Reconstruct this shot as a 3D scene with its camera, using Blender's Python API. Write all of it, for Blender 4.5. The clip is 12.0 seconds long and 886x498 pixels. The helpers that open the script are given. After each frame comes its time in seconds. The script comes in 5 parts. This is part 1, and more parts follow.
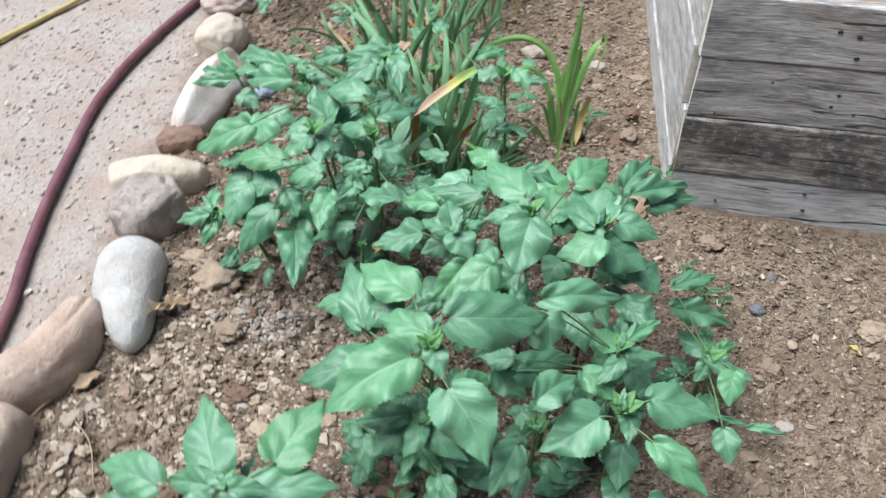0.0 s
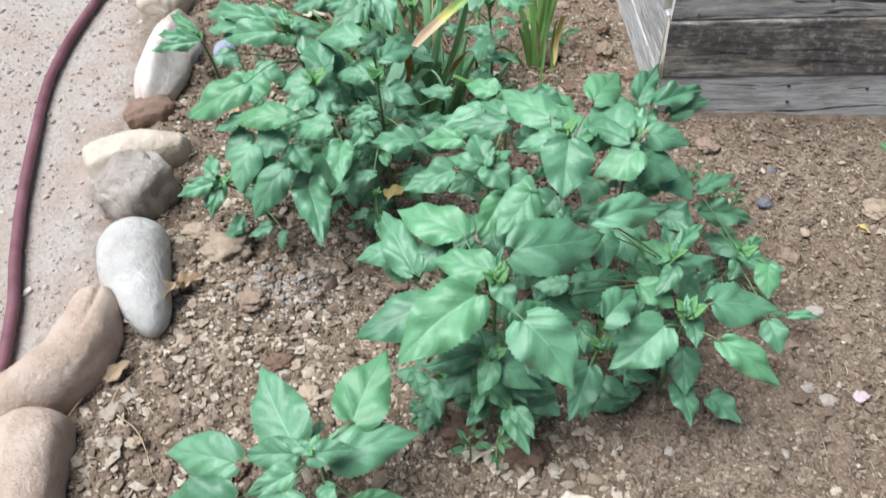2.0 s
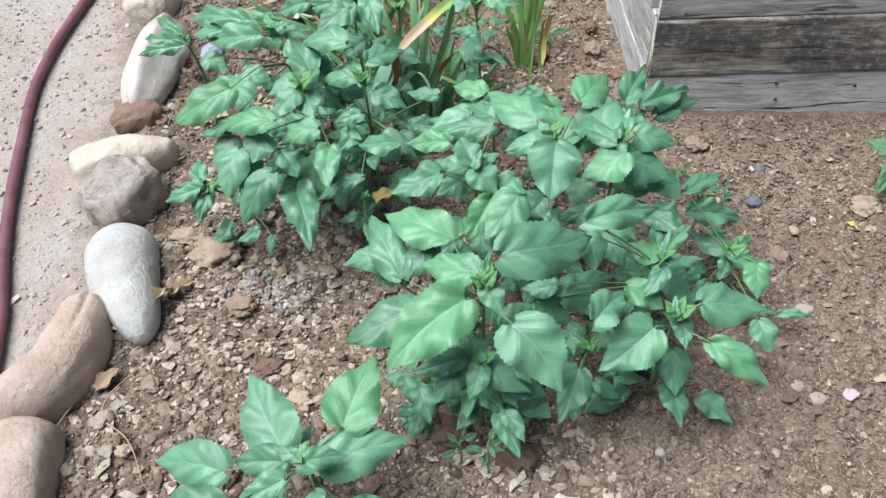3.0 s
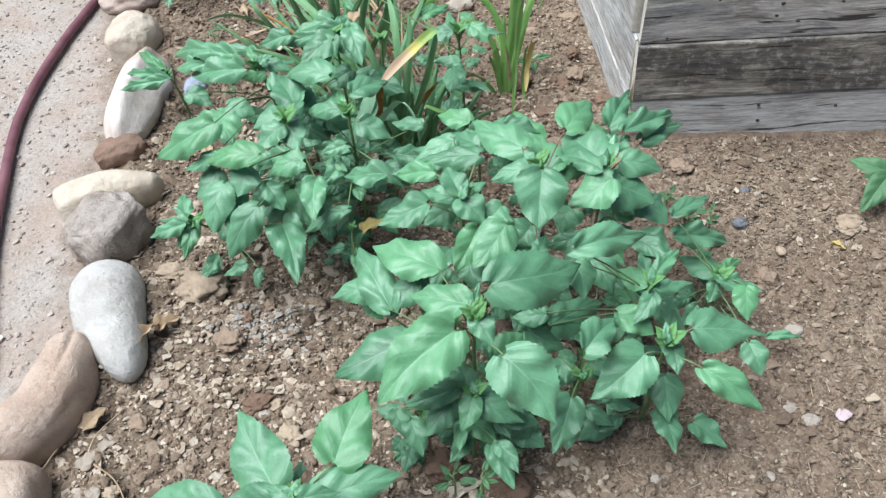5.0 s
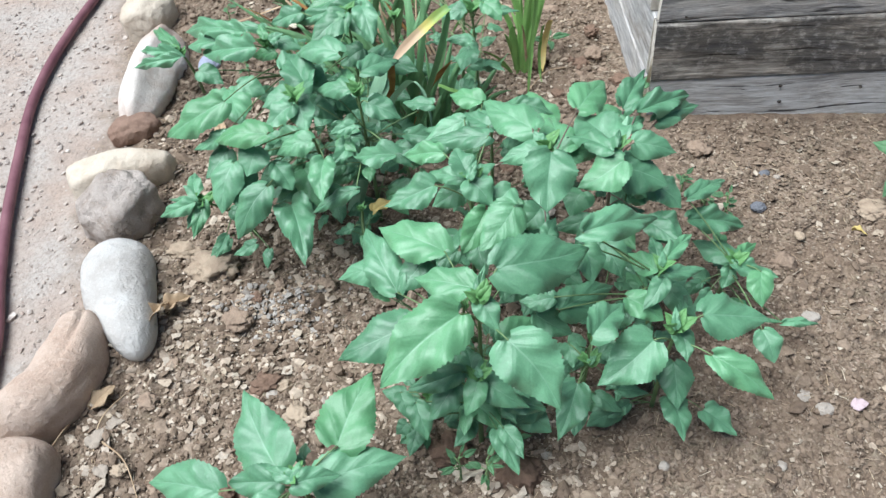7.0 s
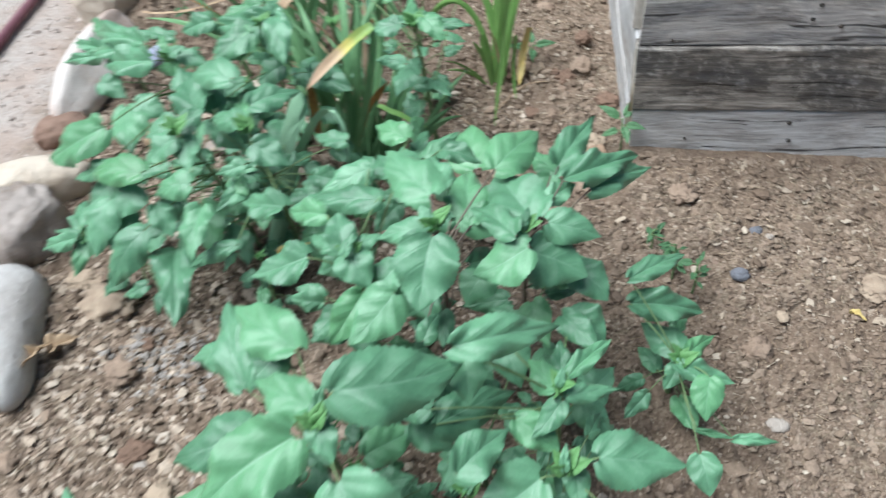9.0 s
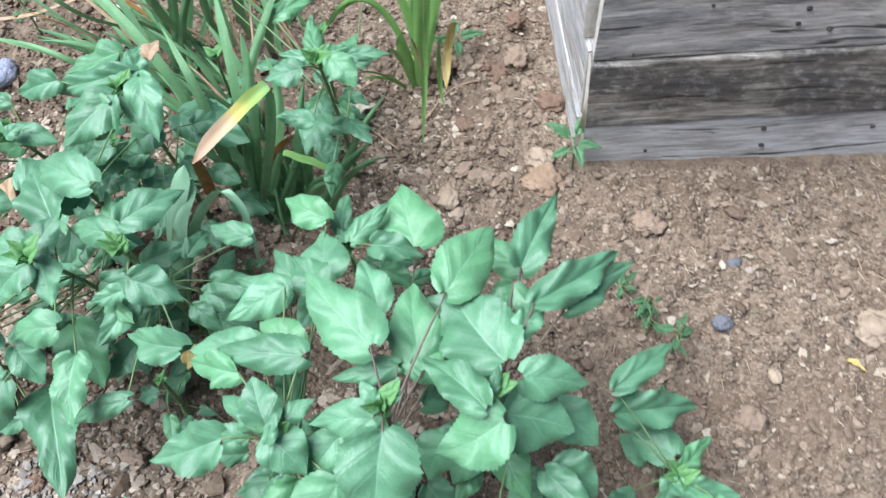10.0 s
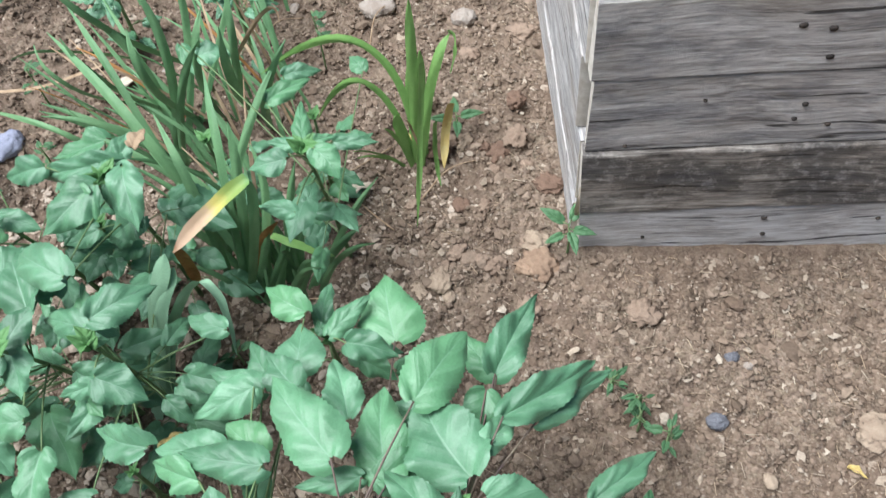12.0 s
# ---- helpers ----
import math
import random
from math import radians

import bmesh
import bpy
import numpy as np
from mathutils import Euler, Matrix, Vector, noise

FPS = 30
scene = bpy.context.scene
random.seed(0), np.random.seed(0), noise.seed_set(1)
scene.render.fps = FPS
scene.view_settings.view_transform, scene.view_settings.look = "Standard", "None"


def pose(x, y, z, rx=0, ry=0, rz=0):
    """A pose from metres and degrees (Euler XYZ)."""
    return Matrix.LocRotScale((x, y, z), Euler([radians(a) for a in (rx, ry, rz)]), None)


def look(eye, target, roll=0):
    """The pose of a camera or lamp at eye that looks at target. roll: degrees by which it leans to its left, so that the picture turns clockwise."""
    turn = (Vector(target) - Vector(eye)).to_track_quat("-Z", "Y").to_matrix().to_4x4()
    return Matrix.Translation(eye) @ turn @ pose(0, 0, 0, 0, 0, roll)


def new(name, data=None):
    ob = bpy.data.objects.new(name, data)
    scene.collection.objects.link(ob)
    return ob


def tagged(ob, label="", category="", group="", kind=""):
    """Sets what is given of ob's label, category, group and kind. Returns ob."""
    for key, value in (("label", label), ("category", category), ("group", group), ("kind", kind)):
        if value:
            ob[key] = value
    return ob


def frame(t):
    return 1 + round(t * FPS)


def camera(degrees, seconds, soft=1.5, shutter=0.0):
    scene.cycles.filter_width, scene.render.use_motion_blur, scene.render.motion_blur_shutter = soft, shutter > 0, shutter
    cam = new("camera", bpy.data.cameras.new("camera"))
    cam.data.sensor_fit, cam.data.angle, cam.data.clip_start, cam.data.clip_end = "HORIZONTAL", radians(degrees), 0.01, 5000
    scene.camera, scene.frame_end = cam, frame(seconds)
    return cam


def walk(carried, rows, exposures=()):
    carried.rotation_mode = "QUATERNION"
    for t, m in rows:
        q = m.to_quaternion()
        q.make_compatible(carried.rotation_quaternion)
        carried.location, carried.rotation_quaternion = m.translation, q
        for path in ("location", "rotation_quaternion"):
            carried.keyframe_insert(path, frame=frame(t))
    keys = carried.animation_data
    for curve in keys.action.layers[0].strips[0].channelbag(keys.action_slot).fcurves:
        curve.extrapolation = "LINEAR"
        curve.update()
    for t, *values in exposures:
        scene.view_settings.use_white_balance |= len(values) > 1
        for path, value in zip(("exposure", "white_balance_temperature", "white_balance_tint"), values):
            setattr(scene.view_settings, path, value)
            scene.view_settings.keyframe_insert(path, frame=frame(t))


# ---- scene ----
cam = camera(55.0, 12.0, soft=1.35, shutter=0.5)
PATH = [
    (0, (0.331, 0.053, 1.182), (0.102, 1.502, -0.178), 0.1),
    (0.5, (0.225, 0.054, 1.199), (0.114, 1.528, -0.148), -1.6),
    (1, (0.16, 0.056, 1.19), (0.093, 1.483, -0.209), -0.7),
    (1.5, (0.156, 0.058, 1.188), (0.094, 1.477, -0.22), -3.7),
    (2, (0.157, 0.049, 1.168), (0.113, 1.415, -0.292), -2.9),
    (2.5, (0.162, 0.051, 1.16), (0.149, 1.376, -0.338), -2.3),
    (2.7, (0.166, 0.055, 1.172), (0.136, 1.403, -0.306), -3.1),
    (4.5, (0.163, 0.063, 1.171), (0.146, 1.446, -0.273), -3.9),
    (5, (0.165, 0.07, 1.176), (0.167, 1.469, -0.254), -3.6),
    (5.5, (0.164, 0.074, 1.175), (0.164, 1.47, -0.257), -3.8),
    (6, (0.16, 0.076, 1.176), (0.15, 1.468, -0.26), -4.2),
    (6.5, (0.159, 0.074, 1.173), (0.141, 1.46, -0.269), -4.5),
    (6.7, (0.164, 0.074, 1.171), (0.143, 1.454, -0.277), -4.6),
    (8.3, (0.408, 0.22, 1.143), (0.027, 1.489, -0.356), -7.4),
    (8.5, (0.429, 0.239, 1.147), (0.056, 1.526, -0.338), -8.6),
    (9, (0.435, 0.366, 1.109), (0.2, 1.633, -0.42), -7.4),
    (9.5, (0.425, 0.615, 1.088), (0.345, 1.725, -0.574), -9.0),
    (10, (0.393, 0.729, 1.099), (0.344, 1.764, -0.612), -6.4),
    (10.5, (0.39, 0.766, 1.087), (0.251, 1.808, -0.615), -3.9),
    (11, (0.421, 0.792, 1.106), (0.267, 1.871, -0.571), -6.4),
    (11.5, (0.458, 0.798, 1.105), (0.353, 1.876, -0.576), -7.0),
    (12, (0.458, 0.792, 1.112), (0.34, 1.912, -0.54), -8.0),
]
walk(cam, [(t, look(eye, target, roll)) for t, eye, target, roll in PATH], exposures=((0.0, 0.74, 6280, 9), (6.0, 0.77, 6200, 7), (8.5, 0.81, 6130, 7), (9.0, 0.76, 6130, 7), (9.6, 0.90, 6080, 8), (10.0, 1.02, 6030, 10), (10.5, 0.94, 6030, 11), (11.0, 0.88, 6230, 12), (11.5, 0.76, 6280, 11), (12.0, 0.78, 6300, 11)))

# ---- light ----
world = bpy.data.worlds.new("overcast_sky")
scene.world = world
world.use_nodes = True
wn, wl = world.node_tree.nodes, world.node_tree.links
sky = wn.new("ShaderNodeTexSky")
sky.sky_type, sky.sun_disc = "NISHITA", False
sky.sun_elevation, sky.sun_rotation = radians(67), radians(-98)
sky.air_density, sky.dust_density, sky.ozone_density = 1.0, 2.0, 1.0
wl.new(sky.outputs["Color"], wn["Background"].inputs["Color"])
wn["Background"].inputs["Strength"].default_value = 0.040
sun_data = bpy.data.lights.new("sun", "SUN")
sun_data.energy, sun_data.angle, sun_data.color = 3.95, radians(46), (0.945, 0.975, 1.0)
sun = new("sun", sun_data)
sun.matrix_world = look((-1.75, -0.25, 4.1), (0, 0, 0))


# ---- materials ----
def material(name):
    m = bpy.data.materials.new(name)
    m.use_nodes = True
    nt = m.node_tree
    return m, nt, nt.nodes["Principled BSDF"]


def node(nt, kind, **values):
    n = nt.nodes.new("ShaderNode" + kind)
    for key, value in values.items():
        n.inputs[key.replace("_", " ")].default_value = value
    return n


def ramp(nt, fac, *stops):
    r = nt.nodes.new("ShaderNodeValToRGB")
    e = r.color_ramp.elements
    while len(e) < len(stops):
        e.new(0.5)
    for k, (pos, col) in enumerate(stops):
        e[k].position, e[k].color = pos, (*col, 1)
    nt.links.new(fac, r.inputs["Fac"])
    return r.outputs["Color"]


def mix(nt, fac, a, b, kind="MIX"):
    n = nt.nodes.new("ShaderNodeMix")
    n.data_type, n.blend_type = "RGBA", kind
    for value, socket in ((fac, n.inputs[0]), (a, n.inputs[6]), (b, n.inputs[7])):
        if isinstance(value, bpy.types.NodeSocket):
            nt.links.new(value, socket)
        elif isinstance(value, tuple):
            socket.default_value = (*value, 1)
        else:
            socket.default_value = value
    return n.outputs[2]


def noise_of(nt, vector, scale, detail=6.0, rough=0.6, distort=0.0):
    n = node(nt, "TexNoise", Scale=scale, Detail=detail, Roughness=rough, Distortion=distort)
    nt.links.new(vector, n.inputs["Vector"])
    return n.outputs["Fac"]


def math_of(nt, kind, a, b=0.0, c=0.0):
    n = nt.nodes.new("ShaderNodeMath")
    n.operation = kind
    for k, value in enumerate((a, b, c)):
        if isinstance(value, bpy.types.NodeSocket):
            nt.links.new(value, n.inputs[k])
        else:
            n.inputs[k].default_value = value
    return n.outputs[0]


def bump_of(nt, bsdf, height, strength, distance):
    b = node(nt, "Bump", Strength=strength, Distance=distance)
    nt.links.new(height, b.inputs["Height"])
    nt.links.new(b.outputs["Normal"], bsdf.inputs["Normal"])


def object_coords(nt):
    """Object coordinates, shifted by the object's own random number."""
    tc, info = nt.nodes.new("ShaderNodeTexCoord"), nt.nodes.new("ShaderNodeObjectInfo")
    add = nt.nodes.new("ShaderNodeVectorMath")
    add.operation = "MULTIPLY_ADD"
    nt.links.new(info.outputs["Random"], add.inputs[0])
    add.inputs[1].default_value = (37.0, 11.0, 23.0)
    nt.links.new(tc.outputs["Object"], add.inputs[2])
    return add.outputs[0], info.outputs["Random"]


def ground_material():
    m, nt, bsdf = material("soil_and_path")
    geo = nt.nodes.new("ShaderNodeNewGeometry").outputs["Position"]
    attr = nt.nodes.new("ShaderNodeAttribute")
    attr.attribute_name = "path"
    # the planted bed: crumbly brown earth with straw-coloured litter
    big = noise_of(nt, geo, 5.0, 4.0, 0.6)
    mid = noise_of(nt, geo, 38.0, 8.0, 0.7)
    fine = noise_of(nt, geo, 210.0, 6.0, 0.75)
    cells = node(nt, "TexVoronoi", Scale=95.0, Randomness=1.0)
    nt.links.new(geo, cells.inputs["Vector"])
    soil = ramp(nt, mid, (0.36, SOIL_DARK), (0.50, SOIL_MID), (0.64, SOIL_LIGHT))
    soil = mix(nt, ramp(nt, fine, (0.45, (0, 0, 0)), (0.64, (0.55, 0.55, 0.55))), soil, SOIL_PALE)
    grain = mix(nt, 0.45, (0.5, 0.5, 0.5), cells.outputs["Color"])
    grain = mix(nt, 0.75, (0.5, 0.5, 0.5), grain)
    hsv = node(nt, "HueSaturation", Saturation=0.25)
    nt.links.new(grain, hsv.inputs["Color"])
    soil = mix(nt, 0.30, soil, hsv.outputs["Color"], "OVERLAY")
    soil = mix(nt, ramp(nt, big, (0.42, (0, 0, 0)), (0.60, (0.55, 0.55, 0.55))), soil, SOIL_RED)
    # the trodden path: pinkish grey grit
    p1 = noise_of(nt, geo, 7.0, 5.0, 0.6)
    p2 = noise_of(nt, geo, 130.0, 8.0, 0.8)
    path = ramp(nt, p1, (0.35, PATH_PINK), (0.62, PATH_GREY))
    path = mix(nt, ramp(nt, p2, (0.36, (0.8, 0.8, 0.8)), (0.52, (0, 0, 0))), path, PATH_DARK)
    path = mix(nt, ramp(nt, p2, (0.62, (0, 0, 0)), (0.74, (0.7, 0.7, 0.7))), path, PATH_PALE)
    ragged = math_of(nt, "ADD", attr.outputs["Fac"], math_of(nt, "MULTIPLY", math_of(nt, "SUBTRACT", noise_of(nt, geo, 16.0, 6.0, 0.7), 0.5), 1.3))
    ragged = ramp(nt, ragged, (0.30, (0, 0, 0)), (0.85, (1, 1, 1)))
    nt.links.new(mix(nt, ragged, soil, path), bsdf.inputs["Base Color"])
    bsdf.inputs["Roughness"].default_value = 0.95
    bsdf.inputs["Specular IOR Level"].default_value = 0.2
    h = math_of(nt, "ADD", mid, math_of(nt, "MULTIPLY", fine, 0.5))
    h = math_of(nt, "ADD", h, math_of(nt, "MULTIPLY", cells.outputs["Distance"], -0.3))
    bump_of(nt, bsdf, h, 0.7, 0.008)
    return m


SOIL_DARK, SOIL_MID, SOIL_LIGHT = (0.050, 0.035, 0.025), (0.142, 0.104, 0.075), (0.28, 0.216, 0.160)
SOIL_PALE, SOIL_RED = (0.47, 0.375, 0.28), (0.170, 0.118, 0.084)
PATH_PINK, PATH_GREY, PATH_DARK, PATH_PALE = (0.40, 0.315, 0.262), (0.44, 0.39, 0.35), (0.25, 0.205, 0.175), (0.56, 0.51, 0.465)


def clod_material(name, *colors, rough=0.95):
    """Lumps of one joined heap, each with its own shade."""
    m, nt, bsdf = material(name)
    geo = nt.nodes.new("ShaderNodeNewGeometry")
    r = geo.outputs["Random Per Island"]
    col = ramp(nt, r, *[(k / max(1, len(colors) - 1), c) for k, c in enumerate(colors)])
    f = noise_of(nt, geo.outputs["Position"], 160.0, 6.0, 0.7)
    col = mix(nt, 0.55, col, ramp(nt, f, (0.3, (0.25, 0.25, 0.25)), (0.7, (0.75, 0.75, 0.75))), "OVERLAY")
    nt.links.new(col, bsdf.inputs["Base Color"])
    bsdf.inputs["Roughness"].default_value = rough
    bsdf.inputs["Specular IOR Level"].default_value = 0.2
    bump_of(nt, bsdf, f, 0.6, 0.003)
    return m


def stone_material(name, base, second, patch, scale=9.0, rough=0.85, pits=0.5):
    m, nt, bsdf = material(name)
    co, _ = object_coords(nt)
    big = noise_of(nt, co, scale, 5.0, 0.6, 0.4)
    fine = noise_of(nt, co, scale * 16, 8.0, 0.75)
    grain = noise_of(nt, co, scale * 55, 4.0, 0.7)
    dents = noise_of(nt, co, scale * 4.5, 5.0, 0.6, 0.3)
    col = ramp(nt, big, (0.36, second), (0.56, base))
    col = mix(nt, ramp(nt, fine, (0.52, (0, 0, 0)), (0.68, (0.55, 0.55, 0.55))), col, patch)
    col = mix(nt, 0.28, col, ramp(nt, grain, (0.3, (0.3, 0.3, 0.3)), (0.7, (0.7, 0.7, 0.7))), "OVERLAY")
    col = mix(nt, ramp(nt, dents, (0.32, (0.55, 0.55, 0.55)), (0.46, (0, 0, 0))), col, second)
    nt.links.new(col, bsdf.inputs["Base Color"])
    bsdf.inputs["Roughness"].default_value = rough
    bsdf.inputs["Specular IOR Level"].default_value = 0.3
    bump_of(nt, bsdf, math_of(nt, "ADD", math_of(nt, "MULTIPLY_ADD", dents, 2.2, fine), math_of(nt, "MULTIPLY", grain, 0.25)), pits, 0.006)
    return m


def wood_material(name, dark, mid_tone, light, stain=0.0, grime=0.62):
    """Grey weathered timber with its grain along the board's own length."""
    m, nt, bsdf = material(name)
    co, rnd = object_coords(nt)
    warp = node(nt, "TexNoise", Scale=3.0, Detail=3.0)
    nt.links.new(co, warp.inputs["Vector"])
    bent = nt.nodes.new("ShaderNodeVectorMath")
    bent.operation = "MULTIPLY_ADD"
    nt.links.new(warp.outputs["Color"], bent.inputs[0])
    bent.inputs[1].default_value = (0.0, 0.05, 0.05)
    nt.links.new(co, bent.inputs[2])

    def along(*scale):
        mp = nt.nodes.new("ShaderNodeMapping")
        mp.inputs["Scale"].default_value = scale
        nt.links.new(bent.outputs[0], mp.inputs["Vector"])
        return mp.outputs[0]

    grain = noise_of(nt, along(3.2, 34.0, 34.0), 1.6, 9.0, 0.74, 0.5)
    fibre = noise_of(nt, along(13.0, 260.0, 260.0), 1.0, 5.0, 0.72, 0.2)
    blotch = noise_of(nt, along(4.5, 11.0, 11.0), 1.3, 7.0, 0.68, 0.3)
    brown = noise_of(nt, along(6.0, 16.0, 16.0), 1.0, 6.0, 0.7)
    checks = noise_of(nt, along(2.6, 75.0, 75.0), 1.0, 4.0, 0.55, 0.2)
    col = ramp(nt, grain, (0.33, dark), (0.48, mid_tone), (0.66, light))
    col = mix(nt, ramp(nt, brown, (0.45, (0, 0, 0)), (0.65, (0.55, 0.55, 0.55))), col, (0.30, 0.245, 0.20))
    col = mix(nt, ramp(nt, blotch, (0.50, (0, 0, 0)), (0.66, (grime, grime, grime))), col, (0.14, 0.144, 0.165))
    col = mix(nt, 0.8, col, ramp(nt, fibre, (0.32, (0.20, 0.20, 0.20)), (0.66, (0.80, 0.80, 0.80))), "OVERLAY")
    crack = math_of(nt, "MAXIMUM", ramp(nt, grain, (0.28, (1, 1, 1)), (0.32, (0, 0, 0))), ramp(nt, checks, (0.33, (0.9, 0.9, 0.9)), (0.37, (0, 0, 0))))
    col = mix(nt, crack, col, (0.04, 0.036, 0.034))
    if stain:
        mould = math_of(nt, "MULTIPLY", ramp(nt, blotch, (0.40, (0, 0, 0)), (0.52, (1, 1, 1))), stain)
        spots = noise_of(nt, co, 60.0, 6.0, 0.75)
        mould = math_of(nt, "MULTIPLY", mould, ramp(nt, spots, (0.38, (0, 0, 0)), (0.50, (1, 1, 1))))
        col = mix(nt, mould, col, (0.035, 0.030, 0.024))
    nt.links.new(col, bsdf.inputs["Base Color"])
    bsdf.inputs["Roughness"].default_value = 0.88
    bsdf.inputs["Specular IOR Level"].default_value = 0.25
    bump_of(nt, bsdf, math_of(nt, "SUBTRACT", math_of(nt, "ADD", grain, math_of(nt, "MULTIPLY", fibre, 0.7)), crack), 0.8, 0.004)
    return m


def leaf_material(name, deep, pale, vein, rough=0.5, veins=1.0, gloss=0.35, fuzz=0.0, young=None):
    m, nt, bsdf = material(name)
    uv = nt.nodes.new("ShaderNodeUVMap")
    uv.uv_map = "leaf"
    sep = nt.nodes.new("ShaderNodeSeparateXYZ")
    nt.links.new(uv.outputs[0], sep.inputs[0])
    co, rnd = object_coords(nt)
    geo = nt.nodes.new("ShaderNodeNewGeometry").outputs["Position"]
    cloud = noise_of(nt, geo, 26.0, 4.0, 0.6)
    speck = noise_of(nt, geo, 420.0, 4.0, 0.7)
    tone = math_of(nt, "MULTIPLY_ADD", rnd, 0.34, math_of(nt, "MULTIPLY_ADD", math_of(nt, "SUBTRACT", cloud, 0.22), 0.9, 0.20))
    col = ramp(nt, tone, (0.0, deep), (1.0, pale))
    if young:
        odd = math_of(nt, "FRACT", math_of(nt, "MULTIPLY", rnd, 7.3))
        col = mix(nt, ramp(nt, odd, (0.66, (0, 0, 0)), (1.0, (0.45, 0.45, 0.45))), col, young)
    v = math_of(nt, "ABSOLUTE", math_of(nt, "SUBTRACT", sep.outputs["Y"], 0.5))
    rib = math_of(nt, "LESS_THAN", v, 0.013)
    wave = math_of(nt, "SINE", math_of(nt, "MULTIPLY", math_of(nt, "SUBTRACT", sep.outputs["X"], math_of(nt, "MULTIPLY", v, 0.8)), 23.0))
    side = ramp(nt, wave, (0.80, (0, 0, 0)), (1.0, (0.8, 0.8, 0.8)))
    lines = math_of(nt, "MAXIMUM", rib, math_of(nt, "MULTIPLY", side, 0.22))
    col = mix(nt, math_of(nt, "MULTIPLY", lines, 0.30 * veins), col, vein)
    col = mix(nt, 0.35, col, ramp(nt, speck, (0.3, (0.36, 0.36, 0.36)), (0.7, (0.64, 0.64, 0.64))), "OVERLAY")
    nt.links.new(col, bsdf.inputs["Base Color"])
    bsdf.inputs["Roughness"].default_value = rough
    bsdf.inputs["Specular IOR Level"].default_value = gloss
    bsdf.inputs["Sheen Weight"].default_value = fuzz
    bsdf.inputs["Sheen Roughness"].default_value = 0.45
    h = math_of(nt, "ADD", math_of(nt, "MULTIPLY", lines, -0.7 * veins), math_of(nt, "MULTIPLY", speck, 0.35))
    bump_of(nt, bsdf, h, 0.6, 0.003)
    glow = node(nt, "BsdfTranslucent")
    nt.links.new(mix(nt, 0.5, col, pale), glow.inputs["Color"])
    both = node(nt, "MixShader", Fac=0.07)
    nt.links.new(bsdf.outputs[0], both.inputs[1])
    nt.links.new(glow.outputs[0], both.inputs[2])
    nt.links.new(both.outputs[0], nt.nodes["Material Output"].inputs["Surface"])
    return m


def plain_material(name, a, b, scale=30.0, rough=0.7, bump=0.3, spec=0.3):
    m, nt, bsdf = material(name)
    co, rnd = object_coords(nt)
    f = noise_of(nt, co, scale, 6.0, 0.65)
    nt.links.new(ramp(nt, f, (0.35, a), (0.65, b)), bsdf.inputs["Base Color"])
    bsdf.inputs["Roughness"].default_value = rough
    bsdf.inputs["Specular IOR Level"].default_value = spec
    bump_of(nt, bsdf, f, bump, 0.003)
    return m


SOIL = ground_material()
CLODS = clod_material("soil_clods", (0.12, 0.086, 0.061), (0.24, 0.178, 0.129), (0.17, 0.123, 0.089), (0.31, 0.238, 0.178), (0.23, 0.170, 0.125), (0.15, 0.107, 0.077), (0.27, 0.206, 0.153))
TAN_CRUMBS = clod_material("tan_crumbs", (0.38, 0.302, 0.232), (0.46, 0.376, 0.294), (0.40, 0.319, 0.247), (0.54, 0.456, 0.367), (0.31, 0.240, 0.182))
GRIT = clod_material("path_grit", (0.33, 0.28, 0.25), (0.46, 0.40, 0.355), (0.38, 0.30, 0.255), (0.58, 0.52, 0.47))
STRAW = clod_material("dry_litter", (0.42, 0.31, 0.20), (0.55, 0.44, 0.31), (0.33, 0.23, 0.15), (0.62, 0.54, 0.42))
LEAF = leaf_material("sunflower_leaf", (0.018, 0.076, 0.032), (0.168, 0.382, 0.212), (0.26, 0.45, 0.31), rough=0.38, gloss=0.58, fuzz=0.03, young=(0.120, 0.335, 0.120))
BUD = leaf_material("young_leaf", (0.075, 0.20, 0.060), (0.15, 0.33, 0.12), (0.21, 0.37, 0.16))
WEED = leaf_material("weed_leaf", (0.038, 0.100, 0.042), (0.105, 0.230, 0.105), (0.2, 0.36, 0.2))
BLADE = leaf_material("blade", (0.060, 0.170, 0.072), (0.215, 0.405, 0.190), (0.10, 0.26, 0.10), veins=0.0)
LILY = leaf_material("lily_blade", (0.115, 0.265, 0.060), (0.26, 0.46, 0.140), (0.2, 0.42, 0.1), veins=0.0)
BLADE_PALE = leaf_material("pale_blade", (0.22, 0.42, 0.26), (0.33, 0.54, 0.35), (0.2, 0.42, 0.1), veins=0.0)
DRY = plain_material("dry_leaf", (0.30, 0.20, 0.12), (0.48, 0.36, 0.235), 40.0)
RUST = plain_material("withered_leaf", (0.30, 0.13, 0.045), (0.50, 0.27, 0.10), 40.0)
YELLOW = plain_material("yellowed_leaf", (0.56, 0.40, 0.12), (0.62, 0.52, 0.24), 30.0)


